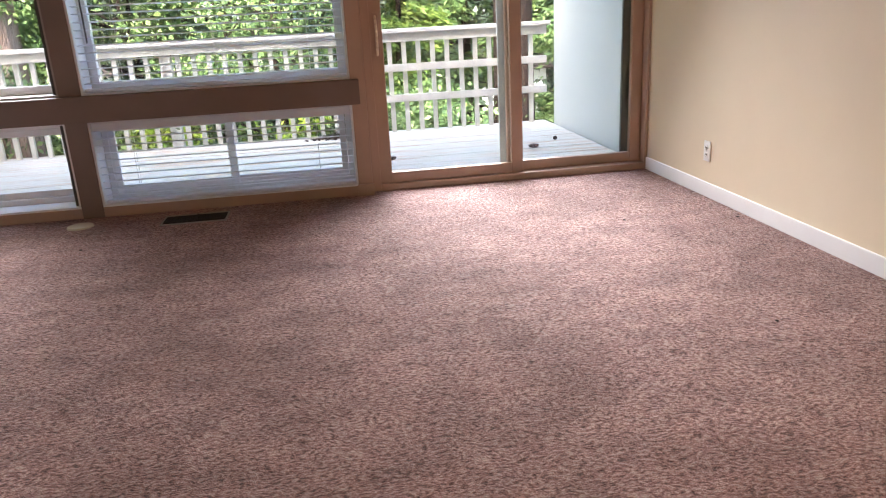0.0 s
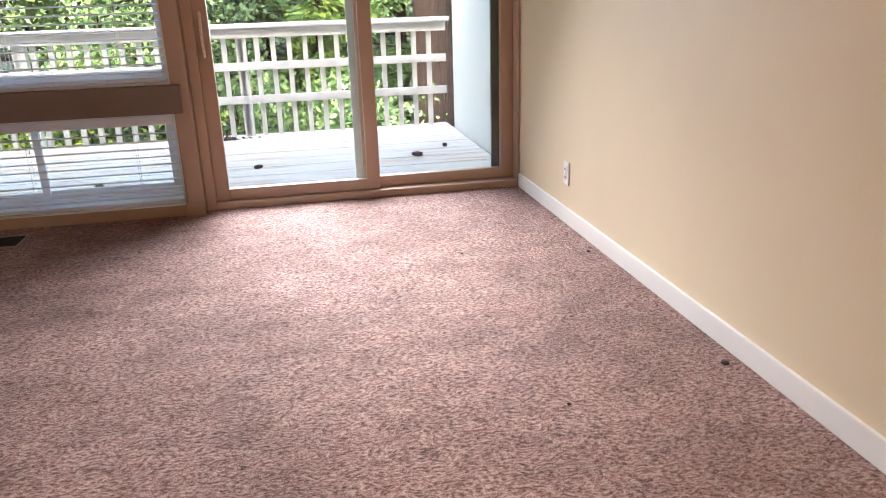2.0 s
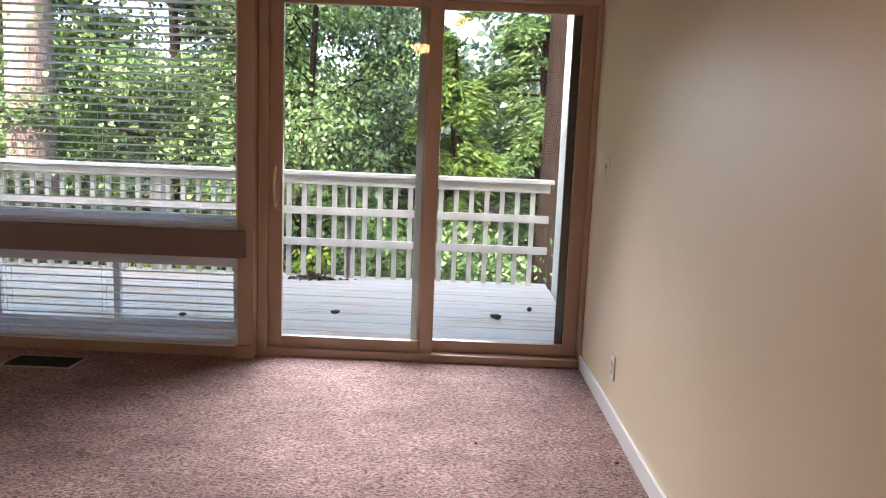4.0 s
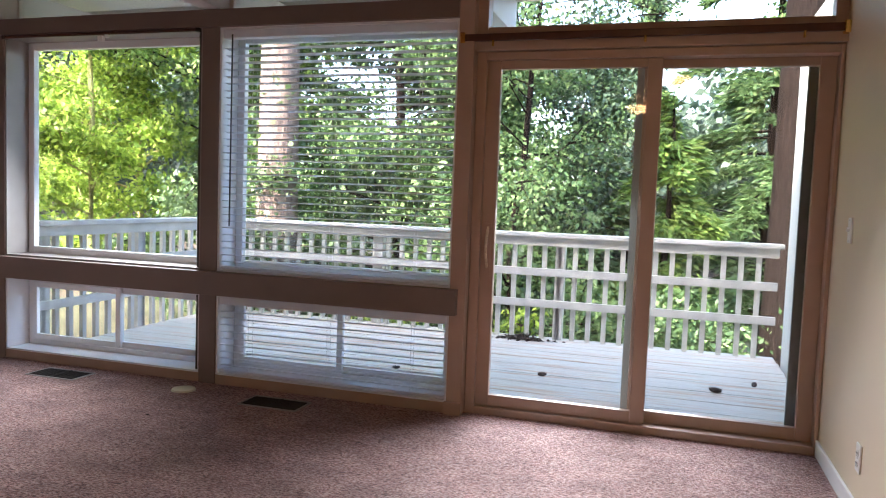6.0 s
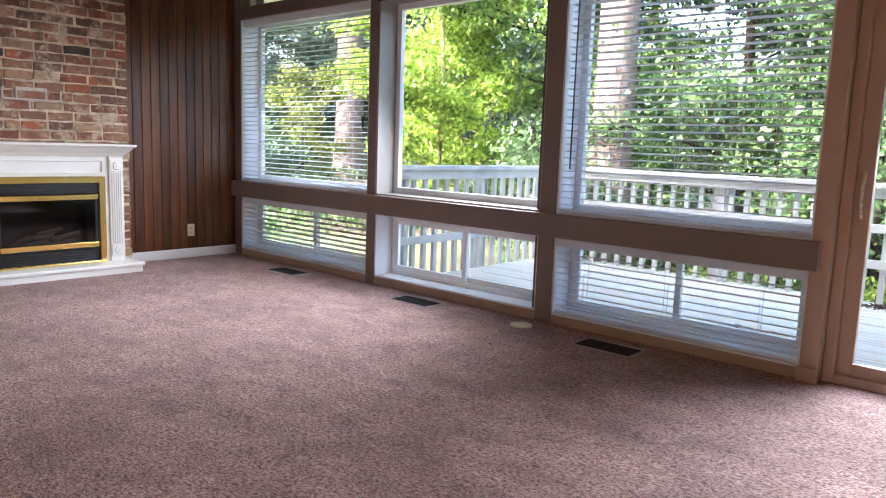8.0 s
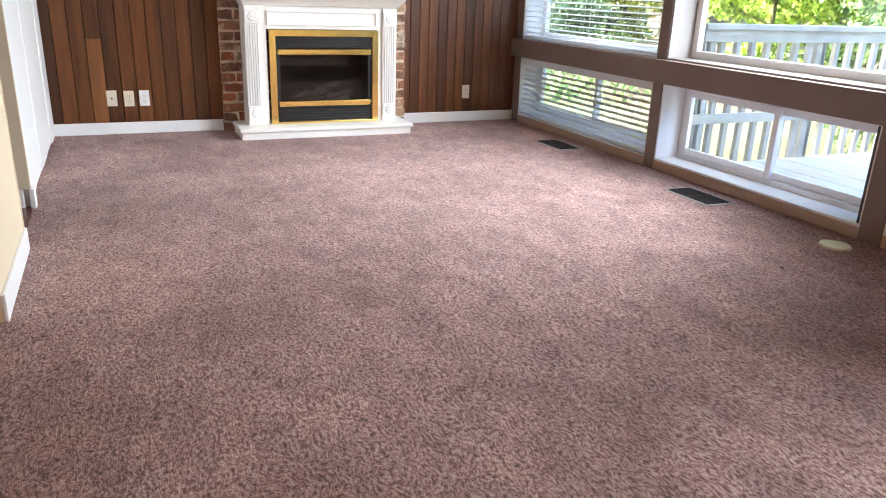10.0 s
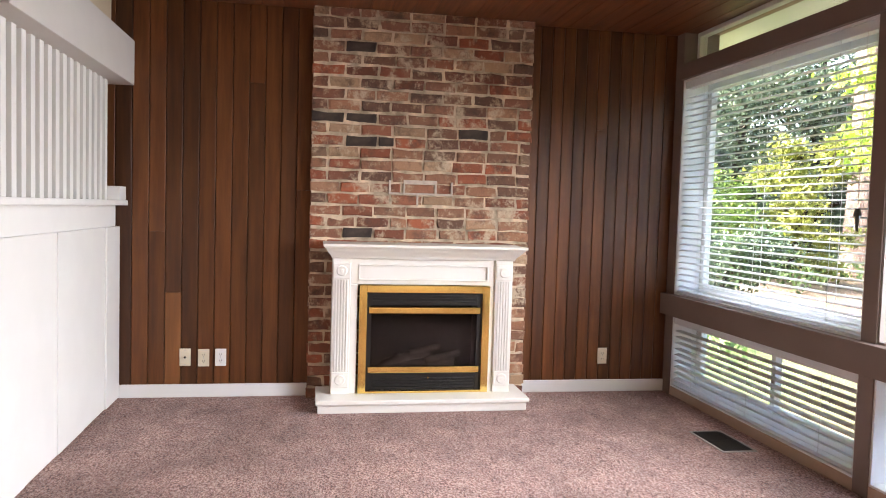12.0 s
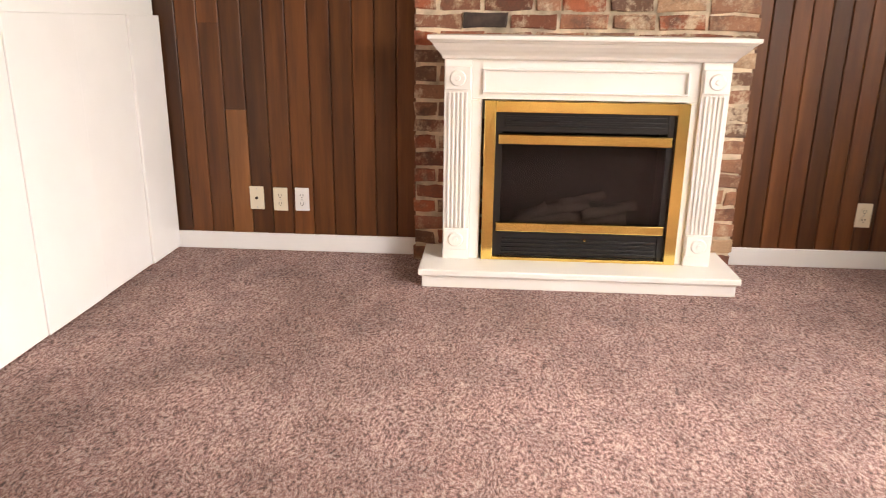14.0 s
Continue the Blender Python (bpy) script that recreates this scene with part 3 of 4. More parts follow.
# blinds
def blind(x0, x1, z0, z1, y, tilt, label, wand=False, tassel=False):
    b = thing("window_blind", label, "blind", ((x0 + x1) / 2, y, z0), "window blinds")
    w = x1 - x0
    h = z1 - z0
    bpart("headrail", (-w / 2, -0.03, h - 0.05, w / 2, 0.03, h), M_SLAT, b, 0.003)
    bpart("bottom_rail", (-w / 2, -0.026, 0.002, w / 2, 0.026, 0.02), M_SLAT, b, 0.003)
    n = int((h - 0.09) / 0.0435)
    bm = bmesh.new()
    seg = 4
    rows = []
    for side in (0, 1):
        for k in range(seg + 1):
            u = k / seg - 0.5
            zz = 0.005 * (1 - 4 * u * u) + (0.0026 if side else 0)
            rows.append([bm.verts.new((sx, u * 0.05, zz)) for sx in (-w / 2 + 0.004, w / 2 - 0.004)])
    for side in (0, 1):
        o = side * (seg + 1)
        for k in range(seg):
            bm.faces.new((rows[o + k][0], rows[o + k][1], rows[o + k + 1][1], rows[o + k + 1][0]))
    for k in (0, seg):
        bm.faces.new((rows[k][0], rows[k][1], rows[k + seg + 1][1], rows[k + seg + 1][0]))
    bmesh.ops.recalc_face_normals(bm, faces=bm.faces)
    me = bpy.data.meshes.new("slat")
    bm.to_mesh(me)
    bm.free()
    me.materials.append(M_SLAT)
    for k in range(n):
        s = new("slat", me)
        s.location = (0, 0, 0.045 + k * 0.0435)
        s.rotation_euler = (radians(tilt + rnd.uniform(-1.2, 1.2)), radians(rnd.uniform(-0.06, 0.06)), 0)
        s.parent = b
    for u in (-0.36, 0.0, 0.36):
        for dy in (-0.026, 0.026):
            bm = bmesh.new()
            cyl(bm, (u * w, dy, 0.02), (u * w, dy, h - 0.05), 0.0013, seg=5)
            part("ladder_cord", bm, M_CORD, b)
    if wand:
        bm = bmesh.new()
        cyl(bm, (-w / 2 + 0.07, -0.04, 0.28), (-w / 2 + 0.07, -0.036, h - 0.03), 0.005, seg=8)
        part("tilt_wand", bm, M_RUBBER, b, "dark tilt wand")
    if tassel:
        bm = bmesh.new()
        cyl(bm, (w / 2 - 0.05, -0.045, 0.62), (w / 2 - 0.05, -0.045, h - 0.05), 0.0014, seg=5)
        part("pull_cord", bm, M_CORD, b)
        bm = bmesh.new()
        cyl(bm, (w / 2 - 0.05, -0.045, 0.505), (w / 2 - 0.05, -0.045, 0.575), 0.006, 0.010, 8)
        cyl(bm, (w / 2 - 0.05, -0.045, 0.575), (w / 2 - 0.05, -0.045, 0.615), 0.020, 0.012, 10)
        part("tassel", bm, M_RUBBER, b, "dark cord tassel")
    return b


for k in (0, 2):
    a, b = BAYS[k]
    blind(a + 0.018, b - 0.018, Z_RAIL1 + 0.014, Z_TOP0 - 0.014, 4.905, 3 if k == 0 else -4, "white slatted blind lowered over the picture window, slats open", k == 2, k == 0)
    blind(a + 0.018, b - 0.018, 0.076, Z_RAIL0 - 0.014, 4.905, 8 if k == 0 else -9, "white slatted blind lowered over the low window, slats open")


# ---------------------------------------------------------------- fireplace
BX = -5.075                     # brick face
CH0, CH1 = 2.25, 3.755
structure("wall_chimney", [(XW - 0.02, CH0 + 0.006, 0, BX - 0.009, CH1 - 0.006, ZC)], M_MORTAR, "mortar core of the brick chimney breast", "chimney breast")


def mantel():
    m = thing("fireplace_mantel", "ivory painted wooden fireplace mantel with fluted pilasters", "mantel", (-5.07, 2.998, 0))
    m.scale = (1, 1, 0.983)
    c = 0.0
    # hearth base
    bm = bmesh.new()
    box(bm, 0.0, -0.675, 0.0, 0.375, 0.675, 0.058, 0.004)
    part("plinth", bm, M_IVORY, m)
    bm = bmesh.new()
    box(bm, 0.0, -0.69, 0.058, 0.395, 0.69, 0.088, 0.006)
    part("hearth_slab", bm, M_IVORY, m)
    # pilasters
    for s in (-1, 1):
        y0, y1 = sorted((s * 0.595, s * 0.478))
        bm = bmesh.new()
        box(bm, 0.0, y0, 0.088, 0.225, y1, 0.985, 0.003)
        pil = part("pilaster", bm, M_IVORY, m)
        for k in range(5):
            yc = y0 + 0.022 + k * (y1 - y0 - 0.044) / 4
            bm = bmesh.new()
            box(bm, 0.225, yc - 0.0055, 0.235, 0.233, yc + 0.0055, 0.845, 0.003)
            part("flute", bm, M_IVORY, pil)
        for zc in (0.185, 0.905):
            bm = bmesh.new()
            box(bm, 0.225, y0 + 0.004, zc - 0.05, 0.238, y1 - 0.004, zc + 0.05, 0.003)
            for r0, r1, d in ((0.036, 0.03, 0.246), (0.016, 0.010, 0.250)):
                cyl(bm, (0.236, (y0 + y1) / 2, zc), (d, (y0 + y1) / 2, zc), r0, r1, 20)
            part("rosette", bm, M_IVORY, pil)
        inner = sorted((s * 0.478, s * 0.432))
        bpart("inner_stile", (0.0, inner[0], 0.088, 0.205, inner[1], 0.815), M_IVORY, m, 0.003)
    # frieze with raised panel
    bm = bmesh.new()
    box(bm, 0.0, -0.478, 0.815, 0.205, 0.478, 0.985, 0.003)
    fr = part("frieze", bm, M_IVORY, m)
    bm = bmesh.new()
    for d in ((-0.43, 0.842, 0.43, 0.852), (-0.43, 0.938, 0.43, 0.948), (-0.43, 0.852, -0.42, 0.938), (0.42, 0.852, 0.43, 0.938)):
        box(bm, 0.205, d[0], d[1], 0.222, d[2], d[3], 0.003)
    part("panel_moulding", bm, M_IVORY, fr)
    # cornice, mitred round both ends
    prof = [(0.232, 0.985), (0.240, 0.990), (0.246, 1.000), (0.262, 1.012), (0.284, 1.024), (0.306, 1.040), (0.318, 1.052), (0.330, 1.056), (0.336, 1.062), (0.352, 1.066), (0.355, 1.072), (0.355, 1.084)]
    bm = bmesh.new()
    rings = []
    for dx, z in prof:
        e = 0.60 + (dx - 0.232) * 0.47
        rings.append([bm.verts.new(p) for p in ((0.0, -e, z), (dx, -e, z), (dx, e, z), (0.0, e, z))])
    for r, q in zip(rings, rings[1:]):
        for k in range(4):
            bm.faces.new((r[k], r[(k + 1) % 4], q[(k + 1) % 4], q[k]))
    bm.faces.new(rings[0][::-1])
    bm.faces.new(rings[-1])
    part("shelf", bm, M_IVORY, m)
    return m


mantel()


def firebox():
    f = thing("gas_fireplace", "black gas fireplace insert with polished brass trim", "fireplace", (-4.865, 3.01, 0.0885))
    f.scale = (1, 1, 0.983)
    # origin on the slab; brass surround
    y0, y1, z1 = -0.432, 0.432, 0.722
    w = 0.05
    for dims in ((0.0, y0, 0.0, 0.022, y0 + w, z1), (0.0, y1 - w, 0.0, 0.022, y1, z1), (0.0, y0 + w, z1 - w, 0.022, y1 - w, z1), (0.0, y0 + w, 0.0, 0.022, y1 - w, 0.016)):
        bpart("brass_trim", dims, M_BRASS, f, 0.003, "polished brass trim")
    iy0, iy1, iz1 = y0 + w, y1 - w, z1 - w
    bpart("firebox_back", (-0.19, iy0, 0.0, -0.17, iy1, iz1), M_BLACK, f)
    bpart("firebox_side", (-0.17, iy0, 0.0, 0.0, iy0 + 0.03, iz1), M_BLACK, f)
    bpart("firebox_side", (-0.17, iy1 - 0.03, 0.0, 0.0, iy1, iz1), M_BLACK, f)
    bpart("firebox_hood", (-0.17, iy0 + 0.03, iz1 - 0.085, -0.006, iy1 - 0.03, iz1), M_BLACK, f)
    bpart("firebox_base", (-0.17, iy0 + 0.03, 0.016, -0.006, iy1 - 0.03, 0.125), M_BLACK, f)
    for z in (0.03, 0.05, 0.07, 0.09, iz1 - 0.065, iz1 - 0.045, iz1 - 0.025):
        bpart("louvre", (-0.006, iy0 + 0.04, z, 0.004, iy1 - 0.04, z + 0.009), M_BLACK, f, 0.002)
    bpart("brass_bar", (-0.004, iy0 + 0.012, 0.533, 0.02, iy1 - 0.012, 0.578), M_BRASS, f, 0.005, "polished brass bar")
    bpart("brass_bar", (-0.004, iy0 + 0.012, 0.135, 0.02, iy1 - 0.012, 0.178), M_BRASS, f, 0.005, "polished brass bar")
    bpart("fire_glass", (-0.014, iy0 + 0.03, 0.17, -0.008, iy1 - 0.03, 0.54), M_FIREGLASS, f, 0, "dark tinted glass")
    lr = random.Random(8)
    for a, b, r in (((-0.11, -0.27, 0.17), (-0.09, 0.22, 0.175), 0.032), ((-0.07, -0.22, 0.20), (-0.10, 0.05, 0.25), 0.026), ((-0.06, 0.02, 0.20), (-0.11, 0.26, 0.245), 0.026), ((-0.08, -0.08, 0.25), (-0.1, 0.12, 0.29), 0.02), ((-0.05, -0.3, 0.15), (-0.05, -0.14, 0.24), 0.024)):
        bm = bmesh.new()
        va, vb = Vector(a), Vector(b)
        q = (vb - va).to_track_quat("Z", "Y").to_matrix()
        ringed = []
        for k in range(7):
            c = va.lerp(vb, k / 6)
            ringed.append([bm.verts.new(c + q @ Vector((math.cos(t) * r * lr.uniform(0.75, 1.15), math.sin(t) * r * lr.uniform(0.75, 1.15), 0))) for t in [2 * math.pi * j / 9 for j in range(9)]])
        for p, o in zip(ringed, ringed[1:]):
            for j in range(9):
                bm.faces.new((p[j], p[(j + 1) % 9], o[(j + 1) % 9], o[j]))
        bm.faces.new(ringed[0][::-1])
        bm.faces.new(ringed[-1])
        part("log", bm, M_LOG, f, "charred ceramic log", True)
    bm = bmesh.new()
    cyl(bm, (0.002, 0.03, 0.10), (0.012, 0.03, 0.10), 0.006, seg=8)
    part("valve_knob", bm, M_BRASS, f)
    return f


firebox()


# ---------------------------------------------------------------- half wall with slats
hw = thing("half_wall", "white panelled half wall with an upright slat screen above", "room divider", (-4.23, 1.003, 0))
HX0, HX1 = -5.155 + 4.23, -3.20 + 4.23
bpart("body", (HX0, -0.07, 0.0, HX1, -0.002, 1.265), M_WHITE, hw)
edges = [HX0, HX0 + 0.30, HX0 + 0.72, HX0 + 1.14, HX0 + 1.56, HX1 - 0.002]
for k, (a, b) in enumerate(zip(edges, edges[1:])):
    t = 0.040 if k == 0 else 0.034 - 0.004 * (k % 2)
    bpart("panel", (a + 0.0015, -0.002, 0.008, b - 0.0015, t, 1.13), M_WHITE, hw, 0.004)
bpart("apron", (HX0, -0.002, 1.13, HX1, 0.012, 1.265), M_WHITE, hw, 0.003)
bpart("cap", (HX0, -0.10, 1.265, HX1, 0.088, 1.298), M_WHITE, hw, 0.004)
bpart("end_block", (HX0, -0.06, 1.298, HX0 + 0.15, 0.075, 1.385), M_WHITE, hw, 0.003)
k = 0
x = HX0 + 0.17
while x < HX1 - 0.06:
    bpart("slat", (x, -0.055, 1.298, x + 0.052, 0.005, 2.04), M_WHITE, hw, 0.002)
    x += 0.108
bpart("header", (HX0, -0.12, 2.035, HX1, 0.122, 2.318), M_BEAM, hw, 0.004)
bpart("backing", (HX0, -0.185, 1.298, HX1, -0.172, ZC), M_CREAM, hw)
bpart("upper_panel", (HX0, -0.06, 2.318, HX1, -0.02, ZC), M_CREAM, hw)
bpart("corner_trim", (HX1 - 0.002, -0.07, 0.1, HX1 + 0.012, 0.05, 2.6), M_CREAM, hw, 0.003)
bpart("base_block", (HX1 - 0.06, 0.036, 0.0, HX1 + 0.014, 0.062, 0.10), M_WHITE, hw, 0.003)


# ---------------------------------------------------------------- wall plates, vents
def wall_plate(at, turn, kind, mat, label, group):
    p = thing("wall_outlet" if kind != "switch" else "light_switch", label, "outlet" if kind != "switch" else "switch", at, group)
    p.rotation_euler = (0, 0, radians(turn))
    bm = bmesh.new()
    box(bm, -0.036, -0.007, -0.0585, 0.036, 0.0, 0.0585, 0.003)
    part("plate", bm, mat, p)
    if kind == "duplex":
        for z in (-0.021, 0.021):
            bm = bmesh.new()
            cyl(bm, (0, -0.0065, z), (0, -0.0105, z), 0.0165, seg=20)
            soc = part("socket", bm, mat, p)
            bm = bmesh.new()
            for dx in (-0.0065, 0.0065):
                box(bm, dx - 0.0013, -0.0115, z - 0.004, dx + 0.0013, -0.010, z + 0.006)
            cyl(bm, (0, -0.0100, z - 0.010), (0, -0.0115, z - 0.010), 0.0025, seg=8)
            part("slot", bm, M_SLOT, soc)
    elif kind == "jack":
        bm = bmesh.new()
        cyl(bm, (0, -0.0065, 0), (0, -0.016, 0), 0.007, seg=12)
        part("jack", bm, M_DARKMETAL, p)
    else:
        bpart("toggle", (-0.005, -0.018, -0.006, 0.005, -0.007, 0.014), mat, p, 0.002)
    for z in (-0.047, 0.047) if kind != "duplex" else (0.0,):
        bm = bmesh.new()
        cyl(bm, (0, -0.0065, z), (0, -0.009, z), 0.003, seg=8)
        part("screw", bm, M_METAL, p)
    return p


wall_plate((XW, 1.452, 0.268), 90, "jack", M_PLATE, "ivory cable jack plate on dark panelling", "wall plates")
wall_plate((XW, 1.571, 0.264), 90, "duplex", M_PLATE, "ivory duplex outlet on dark panelling", "wall plates")
wall_plate((XW, 1.680, 0.266), 90, "duplex", M_WPLATE, "white duplex outlet on dark panelling", "wall plates")
wall_plate((XW, 4.378, 0.263), 90, "duplex", M_PLATE, "ivory duplex outlet on dark panelling beside the brick", "wall plates")
wall_plate((XE, 4.12, 0.262), -90, "duplex", M_WPLATE, "white duplex outlet low on the cream wall", "wall plates")
wall_plate((XE, 4.56, 1.175), -90, "switch", M_WPLATE, "white light switch on the cream wall by the door", "wall plates")


def floor_vent(at, label):
    v = thing("floor_vent", label, "floor vent", at, "floor vents")
    w, d = 0.19, 0.105
    bm = bmesh.new()
    for b in ((-w, -d, w, -d + 0.011), (-w, d - 0.011, w, d), (-w, -d + 0.011, -w + 0.011, d - 0.011), (w - 0.011, -d + 0.011, w, d - 0.011)):
        box(bm, b[0], b[1], 0, b[2], b[3], 0.007, 0.002)
    part("frame", bm, M_VENTRIM, v, "worn metal rim")
    bpart("shaft", (-w + 0.011, -d + 0.011, 0.0005, w - 0.011, d - 0.011, 0.002), M_VENTHOLE, v)
    for k in range(11):
        y = -d + 0.024 + k * 0.0147
        bpart("louvre", (-w + 0.011, y, 0.002, w - 0.011, y + 0.006, 0.0065), M_VENT, v)
    bpart("divider", (-0.005, -d + 0.011, 0.002, 0.005, d - 0.011, 0.007), M_VENT, v)
    return v


floor_vent((-0.775, 4.625, 0.0), "brown metal floor register by the blinds")
floor_vent((-2.39, 4.65, 0.0), "brown metal floor register by the bare window")
floor_vent((-3.97, 4.64, 0.0), "brown metal floor register near the panelled wall")

disc = thing("drain_cover", "round off-white plastic cover lying on the carpet", "drain cover", (-1.44, 4.66, 0.0))
bm = bmesh.new()
cyl(bm, (0, 0, 0), (0, 0, 0.010), 0.075, 0.070, 28)
part("lid", bm, M_PLATE, disc)


# ---------------------------------------------------------------- outside
def height(x, y):
    """Ground drops below the deck and climbs beyond the deck's end."""
    u = min(1.0, max(0.0, (-2.2 - x) / 3.0))
    u = u * u * (3 - 2 * u)
    low = -2.3 - 0.045 * max(0.0, y - 8)
    high = -0.35 + 0.075 * max(0.0, -x - 5)
    return low * (1 - u) + high * u + 0.18 * noise.noise((x * 0.3, y * 0.3, 0))


bm = bmesh.new()
xs = [-900, -300, -120, -60, -40] + [-30 + 1.5 * k for k in range(41)] + [40, 60, 120, 300, 900]
ys = [-900, -300, -100, -40, -20, -10, -4] + [0 + 1.5 * k for k in range(34)] + [60, 90, 150, 300, 900]
grid = [[bm.verts.new((x, y, height(max(-32, min(32, x)), max(-4, min(52, y))))) for x in xs] for y in ys]
for r, q in zip(grid, grid[1:]):
    for k in range(len(xs) - 1):
        bm.faces.new((r[k], r[k + 1], q[k + 1], q[k]))
tagged(mesh_ob("ground", bm, M_GROUND, True), "sloping ground of brown soil and patchy grass", "ground", "", "structure")

# roof, eave and outer wing wall
structure("roof", [(-6.2, -3.5, ZC + 0.115, 3.2, 5.9, ZC + 0.26)], M_SIDING, "low flat roof slab over the room", "roof")
structure("trim_soffit", [(-6.2, 5.14, ZC + 0.085, 3.2, 5.86, ZC + 0.113)], M_SOFFIT, "cream painted eave soffit boards", "soffit")
structure("trim_fascia", [(-6.2, 5.88, ZC + 0.02, 3.2, 5.915, ZC + 0.27)], M_SOFFIT, "cream painted eave fascia", "fascia", 0.003)
structure("wall_wing", [(2.37, 5.14, -0.3, 2.53, 7.62, 2.75)], M_SIDING, "white painted outer wall beside the deck", "wall")
structure("wall_outer_end", [(2.317, 5.145, -0.25, 2.359, 5.30, 2.69)], M_SIDING, "white outer wall end", "wall")


# deck
DX0, DX1, DY0, DY1 = -3.30, 2.34, 5.15, 7.80
ZD = -0.05                      # deck boards
deck = tagged(new("floor_deck"), "pale painted deck boards worn to orange wood", "deck", "", "structure")
bm = bmesh.new()
box(bm, 0, 0, -0.03, DX1 - DX0, 0.139, 0.0, 0.003)
me = bpy.data.meshes.new("plank")
bmesh.ops.recalc_face_normals(bm, faces=bm.faces)
bm.to_mesh(me)
bm.free()
me.materials.append(M_DECK)
y = DY0
while y < DY1 - 0.05:
    p = new("plank", me)
    p.location = (DX0 + rnd.uniform(-0.004, 0.004), y, ZD + rnd.uniform(-0.0015, 0.0015))
    p.parent = deck
    y += 0.143
bm = bmesh.new()
box(bm, DX0, DY0, -0.31, DX1, DY0 + 0.05, ZD - 0.033)
box(bm, DX0, DY1 - 0.05, -0.31, DX1, DY1, ZD - 0.033)
for k in range(9):
    x = DX0 + k * (DX1 - DX0 - 0.05) / 8
    box(bm, x, DY0 + 0.05, -0.31, x + 0.05, DY1 - 0.05, ZD - 0.033)
for x in (DX0 + 0.1, -0.5, DX1 - 0.2):
    box(bm, x, DY1 - 0.2, -4.0, x + 0.1, DY1 - 0.1, -0.31)
part("joist", bm, M_RAIL, deck)


def deck_railing(a, b, posts, label):
    """A straight run of railing from a to b with square balusters and three rails."""
    a, b = Vector(a), Vector(b)
    d = b - a
    L = d.length
    r = thing("deck_railing", label, "railing", (a.x, a.y, ZD + 0.03), "deck railings")
    r.rotation_euler = (0, 0, math.atan2(d.y, d.x))
    bpart("top_cap", (-0.03, -0.075, 0.945, L + 0.03, 0.07, 0.985), M_RAIL, r, 0.006)
    bpart("top_rail", (0, -0.03, 0.86, L, 0.005, 0.945), M_RAIL, r, 0.004)
    for z in (0.575, 0.275):
        bpart("rail", (0, -0.03, z, L, 0.005, z + 0.072), M_RAIL, r, 0.004)
    n = int(L / 0.145)
    bm = bmesh.new()
    box(bm, -0.022, 0.005, -0.23, 0.022, 0.043, 0.94, 0.002)
    me = bpy.data.meshes.new("baluster")
    bmesh.ops.recalc_face_normals(bm, faces=bm.faces)
    bm.to_mesh(me)
    bm.free()
    me.materials.append(M_RAIL)
    for k in range(n):
        o = new("baluster", me)
        o.location = (0.07 + k * 0.145, 0, 0)
        o.parent = r
    for u in posts:
        bpart("post", (u - 0.045, 0.005, -0.25, u + 0.045, 0.095, 0.944), M_RAIL, r, 0.004)
    return r


deck_railing((-3.27, 7.74), (2.32, 7.74), (0.1, 1.85, 3.7), "weathered white painted deck railing with square balusters")
deck_railing((-3.30, 5.32), (-3.30, 7.74), (0.1, 1.2, 2.33), "weathered white painted railing at the deck's end")


def blades(name, pos, aim, length, width, mat, parent, seed):
    """Many small pointed leaves in one mesh: pos and aim are N x 3."""
    g = np.random.default_rng(seed)
    n = len(pos)
    aim = aim / np.maximum(np.linalg.norm(aim, axis=1, keepdims=True), 1e-6)
    side = np.cross(aim, g.normal(size=(n, 3)))
    side /= np.maximum(np.linalg.norm(side, axis=1, keepdims=True), 1e-6)
    L = length * g.uniform(0.6, 1.3, (n, 1))
    W = width * g.uniform(0.6, 1.3, (n, 1))
    v = np.stack([pos, pos + aim * L * 0.45 + side * W * 0.5, pos + aim * L, pos + aim * L * 0.45 - side * W * 0.5], 1).reshape(-1, 3)
    me = bpy.data.meshes.new(name)
    me.vertices.add(4 * n)
    me.vertices.foreach_set("co", v.astype(np.float32).ravel())
    me.loops.add(4 * n)
    me.loops.foreach_set("vertex_index", np.arange(4 * n, dtype=np.int32))
    me.polygons.add(n)
    me.polygons.foreach_set("loop_start", np.arange(0, 4 * n, 4, dtype=np.int32))
    me.polygons.foreach_set("loop_total", np.full(n, 4, dtype=np.int32))
    me.update(calc_edges=True)
    me.materials.append(mat)
    ob = new(name, me)
    ob.parent = parent
    return ob


def limb(bm, pts, r0, r1, seg=7):
    """A bent tapered tube through pts."""
    rings = []
    for k, p in enumerate(pts):
        d = (pts[min(k + 1, len(pts) - 1)] - pts[max(k - 1, 0)])
        q = d.to_track_quat("Z", "Y").to_matrix()
        r = r0 + (r1 - r0) * k / (len(pts) - 1)
        rings.append([bm.verts.new(p + q @ Vector((r * math.cos(2 * math.pi * j / seg), r * math.sin(2 * math.pi * j / seg), 0))) for j in range(seg)])
    for a, b in zip(rings, rings[1:]):
        for j in range(seg):
            bm.faces.new((a[j], a[(j + 1) % seg], b[(j + 1) % seg], b[j]))
    bm.faces.new(rings[-1])


